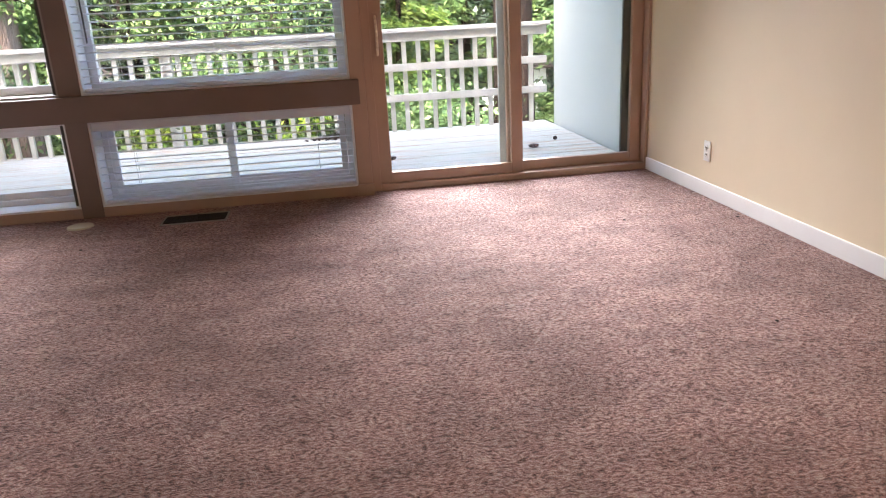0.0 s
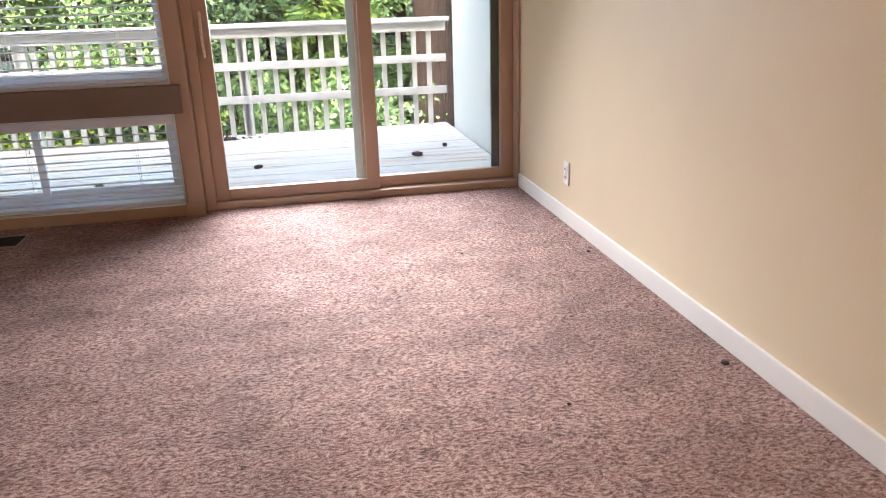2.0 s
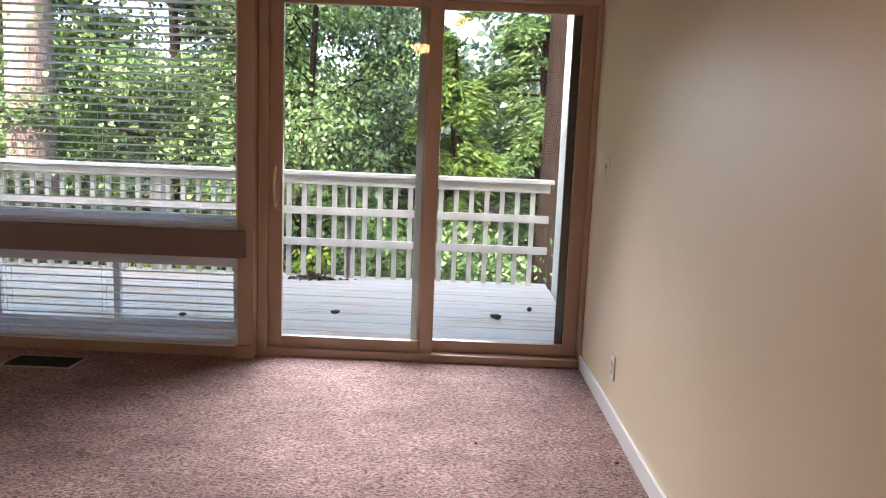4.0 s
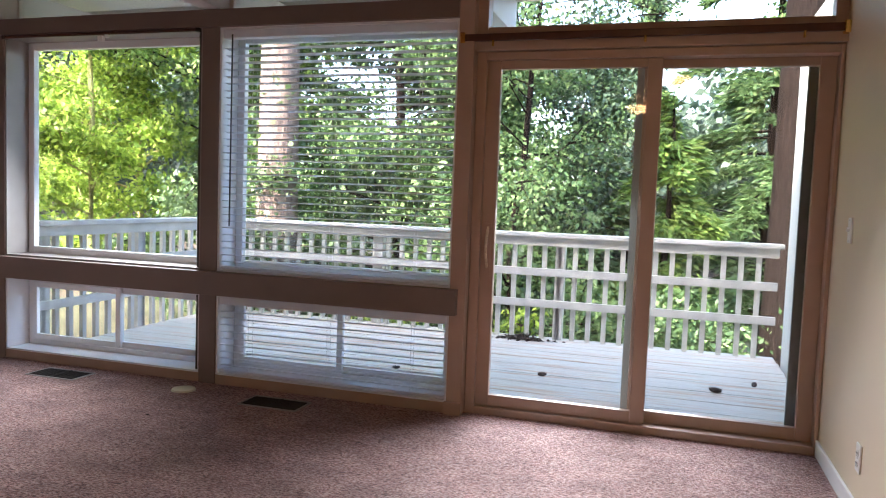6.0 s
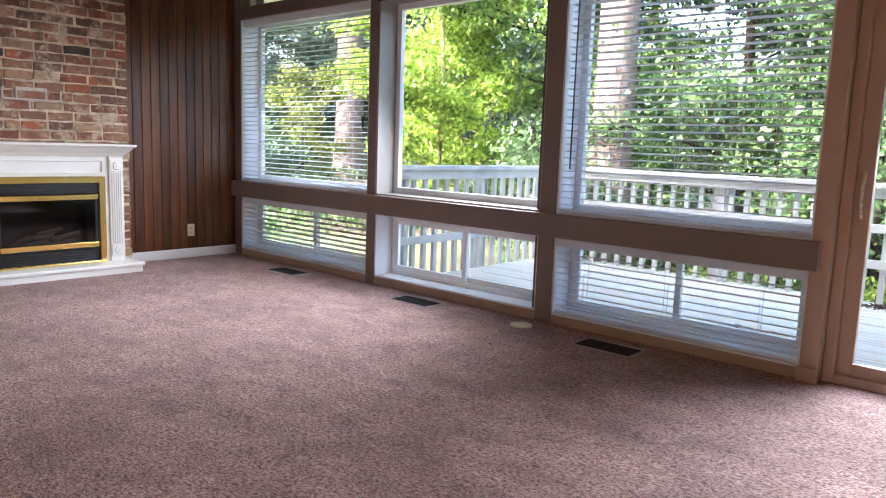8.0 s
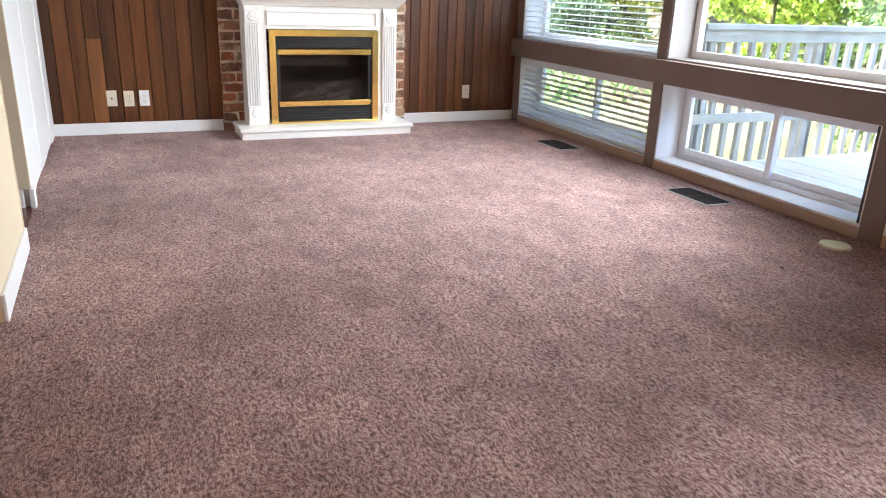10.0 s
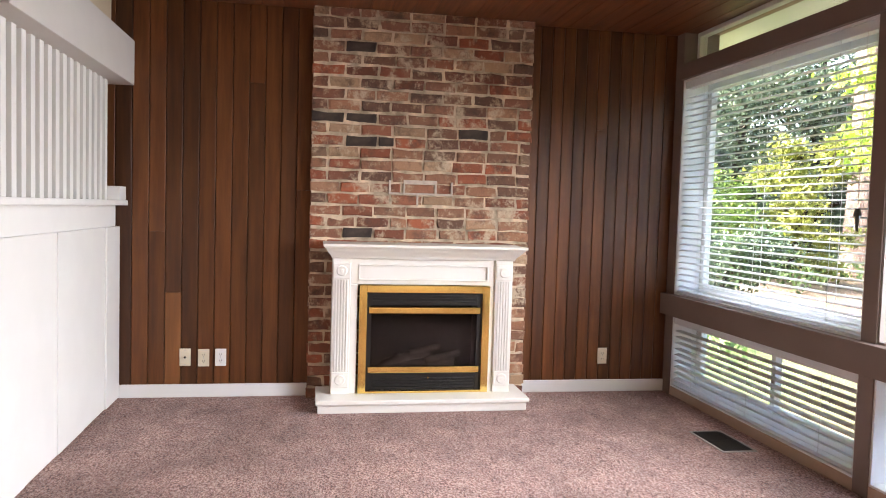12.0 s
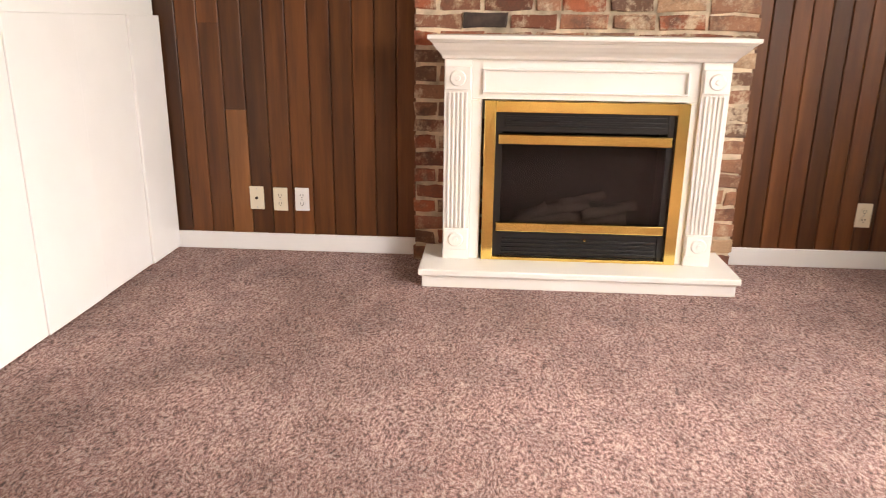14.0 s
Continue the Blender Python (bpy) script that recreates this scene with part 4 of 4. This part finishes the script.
# small litter
def cone(at, turn, size, label):
    c = thing("pine_cone", label, "pine cone", at, "cones on the deck")
    c.rotation_euler = (0, 0, radians(turn))
    g = random.Random(int(turn))
    bm = bmesh.new()
    for k in range(9):
        u = k / 8
        r = size * (0.25 + 0.75 * math.sin(math.pi * (0.12 + 0.8 * u)))
        for j in range(7):
            a = 2 * math.pi * (j + 0.5 * (k % 2)) / 7
            p = Vector((size * 2.6 * (u - 0.5), r * 0.5 * math.cos(a), size * 0.55 + r * 0.5 * math.sin(a)))
            q = Vector((size * 2.6 * (u - 0.5) + size * 0.4, r * 0.95 * math.cos(a), size * 0.8 + r * 0.8 * math.sin(a)))
            n = (q - p).cross(Vector((1, 0, 0)))
            n = n.normalized() * size * 0.22 if n.length > 1e-6 else Vector((0, size * 0.2, 0))
            bm.faces.new([bm.verts.new(v) for v in (p - n, p + n, q + n * 0.6, q - n * 0.6)])
    cyl(bm, (-size * 1.3, 0, size * 0.7), (size * 1.3, 0, size * 0.7), size * 0.45, size * 0.3, 8)
    part("scales", bm, M_CONE, c)
    return c


for (px, py), tr, sz in zip(((0.545, 6.24), (1.78, 6.30), (2.06, 6.6), (-0.52, 5.98)), (20, 160, 75, 210), (0.022, 0.028, 0.021, 0.018)):
    cone((px, py, ZD + 0.002), tr, sz, "small dark fallen pine cone on the deck boards")
g = np.random.default_rng(61)
n = 260
lx, ly = 0.13 + g.normal(size=n) * 0.11, 7.6 + g.normal(size=n) * 0.035
tagged(blades("leaf_litter", np.stack([lx, ly, ZD + 0.004 + g.uniform(0, 0.045, n) * np.exp(-((lx - 0.13) / 0.12) ** 2)], 1), g.normal(size=(n, 3)) * np.array([1, 1, 0.3]), 0.05, 0.022, M_CONE, None, 62), "dark heap of fallen leaves by the railing", "leaf litter", "", "stuff")
for k, (px, py, rr) in enumerate(((2.128, 2.513, 0.014), (1.56, 2.40, 0.007), (1.555, 3.775, 0.008), (2.126, 3.645, 0.008), (-1.29, 4.15, 0.008), (-4.755, 3.95, 0.005))):
    sp = thing("carpet_speck", "small dark speck of debris on the carpet", "debris", (px, py, 0.0), "carpet specks")
    bm = bmesh.new()
    bmesh.ops.create_icosphere(bm, subdivisions=2, radius=rr)
    for v in bm.verts:
        v.co *= 1 + 0.35 * noise.noise((v.co.x * 90 + k, v.co.y * 90, v.co.z * 90))
        v.co.z = max(0.0, v.co.z * 0.5 + 0.003)
    part("crumb", bm, M_CONE, sp)

# overhead wires
M_WIRE = paint("black_cable", (0.008, 0.008, 0.008), 1.0, 0.1)
M_WIRE.node_tree.nodes["Principled BSDF"].inputs["Specular IOR Level"].default_value = 0.0
for k, (za, zb, yy) in enumerate(((3.3, -1.15, 16.0), (2.95, -1.35, 16.3), (2.45, -1.85, 16.0), (3.9, -0.5, 17.0))):
    w = thing("power_line", "thin black overhead wire crossing the trees", "wire", (0, yy, 0), "overhead wires")
    bm = bmesh.new()
    limb(bm, [Vector((-9 + 21 * u, 0, za + (zb - za) * u - 1.2 * u * (1 - u))) for u in [j / 16 for j in range(17)]], 0.013, 0.013, 5)
    part("cable", bm, M_WIRE, w)


# neighbouring house below
def far_house():
    h = thing("neighbour_house", "pale neighbouring house with a dark carport below the trees", "house", (4.6, 27.0, -4.2))
    bm = bmesh.new()
    box(bm, -2.2, 0.0, 0.0, 3.5, 6.0, 0.5)
    box(bm, -2.2, 0.0, 1.9, 3.5, 6.0, 3.2)
    box(bm, -2.2, 0.0, 0.5, -1.0, 6.0, 1.9)
    box(bm, 2.4, 0.0, 0.5, 3.5, 6.0, 1.9)
    box(bm, -1.0, 3.0, 0.5, 2.4, 6.0, 1.9)
    part("wall", bm, M_SIDING, h)
    bm = bmesh.new()
    profile(bm, [(-0.6, 3.2), (3.0, 4.5), (6.6, 3.2), (6.6, 3.35), (3.0, 4.65), (-0.6, 3.35)], "x", -2.7, 4.0)
    part("roof", bm, M_VENT, h)
    wi = bpart("window", (-0.6, -0.05, 2.2, 0.6, 0.02, 2.9), M_RUBBER, h, 0.01)
    bpart("frame", (-0.68, -0.07, 2.12, 0.68, -0.052, 2.2), M_VINYL, wi)
    return h


far_house()
fence = thing("board_fence", "low weathered board fence below the deck", "fence", (1.6, 18.0, -2.95))
for k in range(26):
    bpart("board", (k * 0.15, 0, 0, k * 0.15 + 0.13, 0.025, 1.0 + 0.02 * math.sin(k * 7.3)), M_RAIL, fence, 0)
for z in (0.25, 0.8):
    bpart("fence_rail", (0, 0.026, z, 3.9, 0.07, z + 0.08), M_RAIL, fence, 0)


# ---------------------------------------------------------------- lamps behind the walk
def lamp_glow(name, colour, strength):
    m, n, l, bs = material(name)
    bs.inputs["Base Color"].default_value = (0.9, 0.85, 0.75, 1)
    bs.inputs["Emission Color"].default_value = (*colour, 1)
    bs.inputs["Emission Strength"].default_value = strength
    return m


M_GLOW = lamp_glow("warm_lamp_glass", (1.0, 0.58, 0.25), LAMP)


def dome(bm, r, h, seg=24, rings=6):
    prev = None
    for k in range(rings + 1):
        a = math.pi / 2 * k / rings
        ring = [bm.verts.new((r * math.cos(a) * math.cos(2 * math.pi * j / seg), r * math.cos(a) * math.sin(2 * math.pi * j / seg), -h * math.sin(a))) for j in range(seg)] if k < rings else [bm.verts.new((0, 0, -h))]
        if prev:
            for j in range(seg):
                bm.faces.new((prev[j], prev[(j + 1) % seg], ring[(j + 1) % seg], ring[j]) if k < rings else (prev[j], prev[(j + 1) % seg], ring[0]))
        prev = ring


for lx, ly in ((1.35, 1.25), (0.9, -1.1)):
    cl = thing("ceiling_light", "round warm glass ceiling light with a brass rim", "ceiling light", (lx, ly, ZC), "ceiling lights")
    bm = bmesh.new()
    cyl(bm, (0, 0, 0), (0, 0, -0.03), 0.18, 0.175, 28)
    part("rim", bm, M_BRASS, cl)
    bm = bmesh.new()
    dome(bm, 0.165, 0.10)
    g = part("shade", bm, M_GLOW, cl, "glowing warm glass shade", True)
    g.location = (0, 0, -0.031)


# ---------------------------------------------------------------- trees
def broadleaf(x, y, tall, spread, mat, n, seed, label, leaf=0.09, r=0.13, low=0.12, bark=None, name="tree", clump=0.42):
    """Trunk, forking limbs and leaves in clumps round the twig ends."""
    g = random.Random(seed)
    gn = np.random.default_rng(seed)
    z0 = height(x, y) - 0.1
    t = thing(name, label, "shrub" if name == "shrub" else "tree", (x, y, z0))
    bm = bmesh.new()
    top = tall * 0.8
    lean = Vector((g.uniform(-0.5, 0.5), g.uniform(-0.5, 0.5), 0))
    spine = [Vector((lean.x * u * u + g.uniform(-0.05, 0.05), lean.y * u * u, top * u)) for u in [k / 7 for k in range(8)]]
    limb(bm, spine, r, r * 0.25, 9)
    tips = []
    nl = max(14, int(tall * 4))
    for k in range(nl):
        u = low + (1 - low) * (k + 0.5) / nl
        i = min(6, int(u * 7))
        base = spine[i].lerp(spine[i + 1], u * 7 - i)
        a = g.uniform(0, 2 * math.pi)
        reach = spread * (0.55 + 0.5 * math.sin(math.pi * min(1, u * 0.85 + 0.12))) * g.uniform(0.6, 1.05)
        out = Vector((math.cos(a), math.sin(a), g.uniform(0.15, 0.75)))
        pts = [base + out * reach * w + Vector((0, 0, -0.12 * reach * w * w)) + Vector([g.uniform(-1, 1) * 0.05 * reach for _ in range(3)]) * (1 if w else 0) for w in (0, 0.3, 0.6, 0.85, 1.0)]
        limb(bm, pts, r * 0.32 * (1.1 - u), 0.008, 5)
        for w in range(1, 5):
            tips.append(pts[w])
            if w > 1:
                for _ in range(3):
                    q = pts[w] + Vector((g.uniform(-1, 1), g.uniform(-1, 1), g.uniform(-0.6, 0.9))) * reach * 0.3
                    limb(bm, [pts[w], pts[w].lerp(q, 0.6) + Vector((0, 0, 0.04)), q], 0.010, 0.003, 4)
                    tips.append(q)
                    tips.append(pts[w].lerp(q, 0.6))
    part("trunk", bm, bark or M_BARKSHADE, t, "", True)
    tips = np.array([tuple(p) for p in tips])
    which = gn.integers(0, len(tips), n)
    weight = gn.uniform(0.35, 1.0, len(tips))[which][:, None]
    pos = tips[which] + gn.normal(size=(n, 3)) * clump * weight * np.array([1, 1, 0.6]) * spread / 2.4
    aim = gn.normal(size=(n, 3)) + np.array([0, 0, -0.25])
    blades("crown", pos, aim, leaf, leaf * 0.6, mat, t, seed)
    return t


def conifer(x, y, tall, spread, mat, n, seed, label, r=0.16, first=0.15, droop=0.35, leaf=0.16, bark=None):
    """A straight trunk with drooping whorls of needle sprays."""
    g = random.Random(seed)
    gn = np.random.default_rng(seed)
    z0 = height(x, y) - 0.1
    t = thing("conifer_tree", label, "tree", (x, y, z0))
    bm = bmesh.new()
    limb(bm, [Vector((g.uniform(-0.04, 0.04), g.uniform(-0.04, 0.04), tall * k / 8)) for k in range(9)], r, 0.02, 10)
    pos, aim = [], []
    nb = int(tall * 6)
    per = max(20, n // nb)
    for k in range(nb):
        u = first + (1 - first) * (k + g.random()) / nb
        a = g.uniform(0, 2 * math.pi)
        reach = spread * (1.05 - u) * g.uniform(0.65, 1.1) + 0.15
        d = Vector((math.cos(a), math.sin(a), 0))
        pts = [Vector((0, 0, tall * u)) + d * reach * w + Vector((0, 0, 0.12 * reach * w - droop * reach * w * w)) for w in (0, 0.35, 0.7, 1.0)]
        limb(bm, pts, max(0.008, r * 0.22 * (1.05 - u)), 0.004, 4)
        w = gn.uniform(0.12, 1.0, per) ** 0.8
        p = np.array([tuple(Vector((0, 0, tall * u)) + d * reach * x_ + Vector((0, 0, 0.12 * reach * x_ - droop * reach * x_ * x_))) for x_ in w])
        side = np.array((-d.y, d.x, 0))
        off = gn.normal(size=(per, 1)) * 0.20 * reach * (1.1 - w[:, None])
        p = p + side * off + gn.normal(size=(per, 3)) * np.array([0.06, 0.06, 0.07])
        pos.append(p)
        aim.append(np.array(tuple(d)) * 0.8 + side * np.sign(off) * 0.7 + np.array([0, 0, -0.35]) + gn.normal(size=(per, 3)) * 0.35)
    part("trunk", bm, bark or M_BARKSHADE, t, "", True)
    blades("crown", np.concatenate(pos), np.concatenate(aim), leaf, leaf * 0.32, mat, t, seed)
    return t


def trunk_tree(x, y, r, tall, bark, seed, label):
    """A big old trunk whose crown is out of sight above, with bark ridges and a few limbs."""
    g = random.Random(seed)
    gn = np.random.default_rng(seed)
    z0 = height(x, y) - 0.2
    t = thing("old_tree", label, "tree", (x, y, z0))
    bm = bmesh.new()
    rings = []
    seg = 28
    for k in range(30):
        z = tall * k / 29
        rr = r * (1 - 0.55 * k / 29) * (1 + 0.35 * math.exp(-z * 1.6))
        rings.append([bm.verts.new((rr * (1 + 0.05 * noise.noise((math.cos(j * 0.7) * 3, j * 0.9, z * 0.8 + seed)) + 0.03 * (j % 2)) * math.cos(2 * math.pi * j / seg), rr * (1 + 0.05 * noise.noise((j * 0.9, 4, z * 0.8 + seed)) + 0.03 * (j % 2)) * math.sin(2 * math.pi * j / seg), z)) for j in range(seg)])
    for a, b in zip(rings, rings[1:]):
        for j in range(seg):
            bm.faces.new((a[j], a[(j + 1) % seg], b[(j + 1) % seg], b[j]))
    part("trunk", bm, bark, t, "", True)
    pos, aim = [], []
    bm = bmesh.new()
    for k in range(26):
        z = tall * g.uniform(0.55, 0.98)
        a = g.uniform(0, 2 * math.pi)
        d = Vector((math.cos(a), math.sin(a), 0))
        reach = g.uniform(1.5, 3.2)
        pts = [Vector((0, 0, z)) + d * reach * w + Vector((0, 0, -0.3 * reach * w * w)) for w in (0, 0.4, 0.75, 1)]
        limb(bm, pts, 0.05, 0.01, 5)
        for w in gn.uniform(0.2, 1, 240):
            p = Vector((0, 0, z)) + d * reach * w + Vector((0, 0, -0.3 * reach * w * w))
            pos.append(np.array(tuple(p)) + gn.normal(size=3) * np.array([0.3, 0.3, 0.15]))
            aim.append(np.array(tuple(d)) + gn.normal(size=3) * 0.6 + np.array([0, 0, -0.4]))
    part("limbs", bm, bark, t, "", True)
    blades("crown", np.array(pos), np.array(aim), 0.17, 0.05, M_LEAF_DARK, t, seed)
    return t


trunk_tree(-3.55, 9.4, 0.30, 13, M_BARK, 5, "thick pinkish-brown old trunk behind the deck railing")
trunk_tree(2.96, 11.6, 0.33, 15, M_BARKSHADE, 6, "massive shade-darkened old trunk beyond the deck corner")
trunk_tree(-13.0, 13.0, 0.36, 14, M_BARK, 7, "tall brown trunk on the slope")
broadleaf(-6.85, 9.7, 7.5, 1.35, M_LEAF_LIME, 26000, 11, "dense lime-green young tree close to the deck's end", 0.10, 0.06, 0.05, M_BARKLIME, "tree", 0.30)
broadleaf(-7.7, 11.8, 9.0, 1.7, M_LEAF_LIME, 22000, 12, "bright yellow-green leafy tree", 0.11, 0.08, 0.06, M_BARKLIME, "tree", 0.30)
broadleaf(-5.6, 11.0, 9.0, 1.5, M_LEAF_CEDAR, 22000, 37, "olive-green leafy tree with a dark bare trunk", 0.10, 0.09, 0.08, None, "tree", 0.30)
conifer(-6.4, 14.0, 13, 2.6, M_LEAF_DARK, 26000, 13, "dark green fir behind the lime foliage", 0.16, 0.05, 0.35, 0.20)
broadleaf(-2.5, 11.4, 9.5, 2.3, M_LEAF_MID, 40000, 14, "dark glossy-leaved broad tree beyond the railing", 0.11, 0.14, 0.05, None, "tree", 0.34)
broadleaf(-0.6, 10.2, 9.5, 1.9, M_LEAF_MID, 22000, 15, "thin-twigged tree with sparse small leaves", 0.075, 0.07, 0.05, None, "tree", 0.36)
broadleaf(-1.6, 15.0, 10.0, 2.4, M_LEAF_DARK, 30000, 16, "dark broadleaf tree in the middle distance", 0.12, 0.14, 0.05)
conifer(1.35, 13.0, 5.6, 1.8, M_LEAF_CEDAR, 20000, 17, "bright green drooping cedar below the wires", 0.10, 0.05, 0.55, 0.17)
conifer(3.4, 18.0, 15, 3.4, M_LEAF_MID, 50000, 18, "tall open fir with drooping boughs", 0.20, 0.10, 0.40, 0.20)
conifer(0.4, 21.0, 11, 2.6, M_LEAF_DARK, 20000, 19, "dark green fir in the middle distance", 0.16, 0.05, 0.35, 0.20)
broadleaf(0.7, 10.8, 2.9, 1.3, M_LEAF_MID, 9000, 20, "low olive-green bush below the deck", 0.09, 0.05, 0.1)
broadleaf(-1.2, 9.6, 3.0, 1.3, M_LEAF_LIME, 7000, 21, "leafy green bush just below the railing", 0.09, 0.05, 0.1)
broadleaf(-4.4, 9.3, 2.6, 1.2, M_LEAF_MID, 7000, 22, "green bush at the deck corner", 0.08, 0.05, 0.1, None, "shrub")
broadleaf(-11.7, 10.5, 2.9, 0.9, M_LEAF_YELLOW, 6000, 23, "sunlit yellow shrub on the slope", 0.10, 0.06, 0.1, None, "shrub")
broadleaf(-9.6, 7.9, 1.3, 0.9, M_LEAF_DARK, 6000, 24, "low dark evergreen shrub on bare soil", 0.07, 0.05, 0.1, None, "shrub")
broadleaf(-12.8, 9.0, 2.0, 1.4, M_LEAF_CEDAR, 8000, 25, "bright green shrub on the slope", 0.09, 0.06, 0.1, None, "shrub")
broadleaf(-13.5, 16.5, 10.0, 2.8, M_LEAF_HAZE, 18000, 26, "haze-greyed green broadleaf tree on the slope", 0.14, 0.16, 0.15)
conifer(-18.5, 12.5, 14, 3.2, M_LEAF_HAZE, 18000, 27, "tall haze-greyed green fir on the slope", 0.22, 0.12, 0.35, 0.22)
conifer(-15.0, 18.0, 15, 3.4, M_LEAF_DARK, 18000, 28, "tall dark fir behind the slope", 0.22, 0.12, 0.35, 0.22)
broadleaf(-20.0, 8.5, 9.0, 3.0, M_LEAF_HAZE, 14000, 29, "haze-greyed green tree high on the slope", 0.16, 0.18, 0.1)
conifer(-3.6, 18.0, 13, 2.8, M_LEAF_DARK, 30000, 31, "dark fir in the middle distance", 0.2, 0.05, 0.35, 0.20)
conifer(-0.6, 18.0, 8.0, 2.3, M_LEAF_MID, 22000, 32, "green fir behind the thin-twigged tree", 0.16, 0.05, 0.35, 0.20)
conifer(5.8, 16.5, 13, 3.0, M_LEAF_MID, 36000, 33, "open green fir beside the large trunk", 0.2, 0.06, 0.4, 0.20)
conifer(-9.0, 17.5, 13, 3.0, M_LEAF_DARK, 24000, 34, "dark fir behind the bright trees", 0.2, 0.05, 0.35, 0.20)
broadleaf(-18.0, 15.5, 9.0, 3.2, M_LEAF_HAZE, 20000, 35, "broad haze-greyed green tree on the upper slope", 0.15, 0.18, 0.08)
broadleaf(-15.5, 11.6, 5.0, 2.2, M_LEAF_HAZE, 14000, 36, "haze-greyed green tree on the slope", 0.12, 0.14, 0.08)

# far woods all round the view
gw = np.random.default_rng(40)
N = 170000
ang = gw.uniform(-1.25, 1.0, N)
dist = gw.uniform(27, 44, N)
cx, cy = dist * np.sin(ang), dist * np.cos(ang)
crest = 4.6 + 2.5 * np.sin(ang * 9.0) + 1.7 * np.sin(ang * 23 + 1) + 1.2 * np.sin(ang * 51 + 2) + np.maximum(0, -ang - 0.5) * 6 - 1.0 * np.exp(-((ang - 0.05) / 0.22) ** 2)
zz = -4.0 + gw.uniform(0, 1, N) ** 0.8 * (crest + 4.0)
woods = tagged(blades("far_woods", np.stack([cx, cy, zz], 1), gw.normal(size=(N, 3)), 0.38, 0.24, M_LEAF_HAZE, None, 41), "distant mixed green woods on the slope", "woods", "", "stuff")

# low undergrowth on the slope
N = 26000
ux = gw.uniform(-20, -3.6, N)
uy = gw.uniform(5.5, 16, N)
keep = np.array([noise.noise((a * 0.35, b * 0.35, 3.0)) > 0.12 for a, b in zip(ux, uy)])
ux, uy = ux[keep], uy[keep]
uz = np.array([height(a, b) for a, b in zip(ux, uy)]) + gw.uniform(0, 0.28, len(ux))
tagged(blades("undergrowth", np.stack([ux, uy, uz], 1), gw.normal(size=(len(ux), 3)) + np.array([0, 0, 1.0]), 0.13, 0.05, M_LEAF_MID, None, 42), "patchy low undergrowth on brown soil", "undergrowth", "", "stuff")


# ---------------------------------------------------------------- bricks of the chimney breast
def brick_mesh(length, seed, depth=0.05, h=0.060, mat=None):
    g = random.Random(seed)
    bm = bmesh.new()
    c = 0.005
    loops = []
    for dx, ins in ((-depth, 0.0), (-c, 0.0), (0.0, c)):
        lp = []
        for y, z in ((0 + ins, 0 + ins), (length / 2, 0 + ins), (length - ins, 0 + ins), (length - ins, h - ins), (length / 2, h - ins), (0 + ins, h - ins)):
            j = 0.0 if dx == -depth else 0.0062
            lp.append(bm.verts.new((dx + g.uniform(-j, j * 0.6), y + g.uniform(-j, j), z + g.uniform(-j, j))))
        loops.append(lp)
    for a, b in zip(loops, loops[1:]):
        for k in range(6):
            bm.faces.new((a[k], a[(k + 1) % 6], b[(k + 1) % 6], b[k]))
    bm.faces.new(loops[-1])
    bmesh.ops.recalc_face_normals(bm, faces=bm.faces)
    me = bpy.data.meshes.new("brick")
    bm.to_mesh(me)
    bm.free()
    me.materials.append(mat)
    return me


chimney = bpy.data.objects["wall_chimney"]
brick_cache = {}
COURSE = 0.0773
SOOTY = [(2.61, 2.35), (2.40, 1.92), (2.65, 1.92), (2.65, 1.76), (3.41, 1.81), (2.53, 1.11)]
for row in range(34):
    z = row * COURSE + 0.008
    tall = min(0.061, ZC - z - 0.002)
    if tall < 0.02:
        break
    y = CH0
    first = True
    while y < CH1 - 0.02:
        ln = rnd.choice((0.20, 0.205, 0.21, 0.195, 0.185))
        if first and row % 2:
            ln = 0.098
        elif rnd.random() < 0.05:
            ln = 0.10
        ln = min(ln, CH1 - y)
        if CH1 - (y + ln) < 0.05:
            ln = CH1 - y
        first = False
        pick = rnd.randrange(7)
        dark = any(abs(y + ln / 2 - dy) < 0.1 and abs(z + 0.030 - dz) < COURSE / 2 for dy, dz in SOOTY)
        key = (round(ln, 3), pick, round(tall, 3), dark)
        if key not in brick_cache:
            brick_cache[key] = brick_mesh(key[0], pick + int(key[0] * 1000), h=key[2], mat=M_SOOT if dark else M_BRICK)
        b = new("brick", brick_cache[key])
        b.location = (BX + rnd.uniform(-0.005, 0.006), y + rnd.uniform(-0.003, 0.003), z + rnd.uniform(-0.003, 0.003))
        b.parent = chimney
        y += ln + 0.016

# pale repointing round a short brick
M_REPOINT = paint("pale_repointing", (0.54, 0.46, 0.39), 0.95, 0.15, 30, 160, 0.5)
for y0, y1, z0, z1 in ((2.77, 3.21, 1.392, 1.405), (2.77, 2.784, 1.405, 1.485), (2.87, 3.09, 1.462, 1.492), (2.868, 2.882, 1.405, 1.462), (3.085, 3.10, 1.405, 1.492), (3.195, 3.21, 1.405, 1.485), (2.96, 2.974, 1.316, 1.392)):
    bm = bmesh.new()
    box(bm, BX - 0.02, y0, z0, BX + 0.006, y1, z1, 0.003)
    part("repointed_joint", bm, M_REPOINT, chimney)
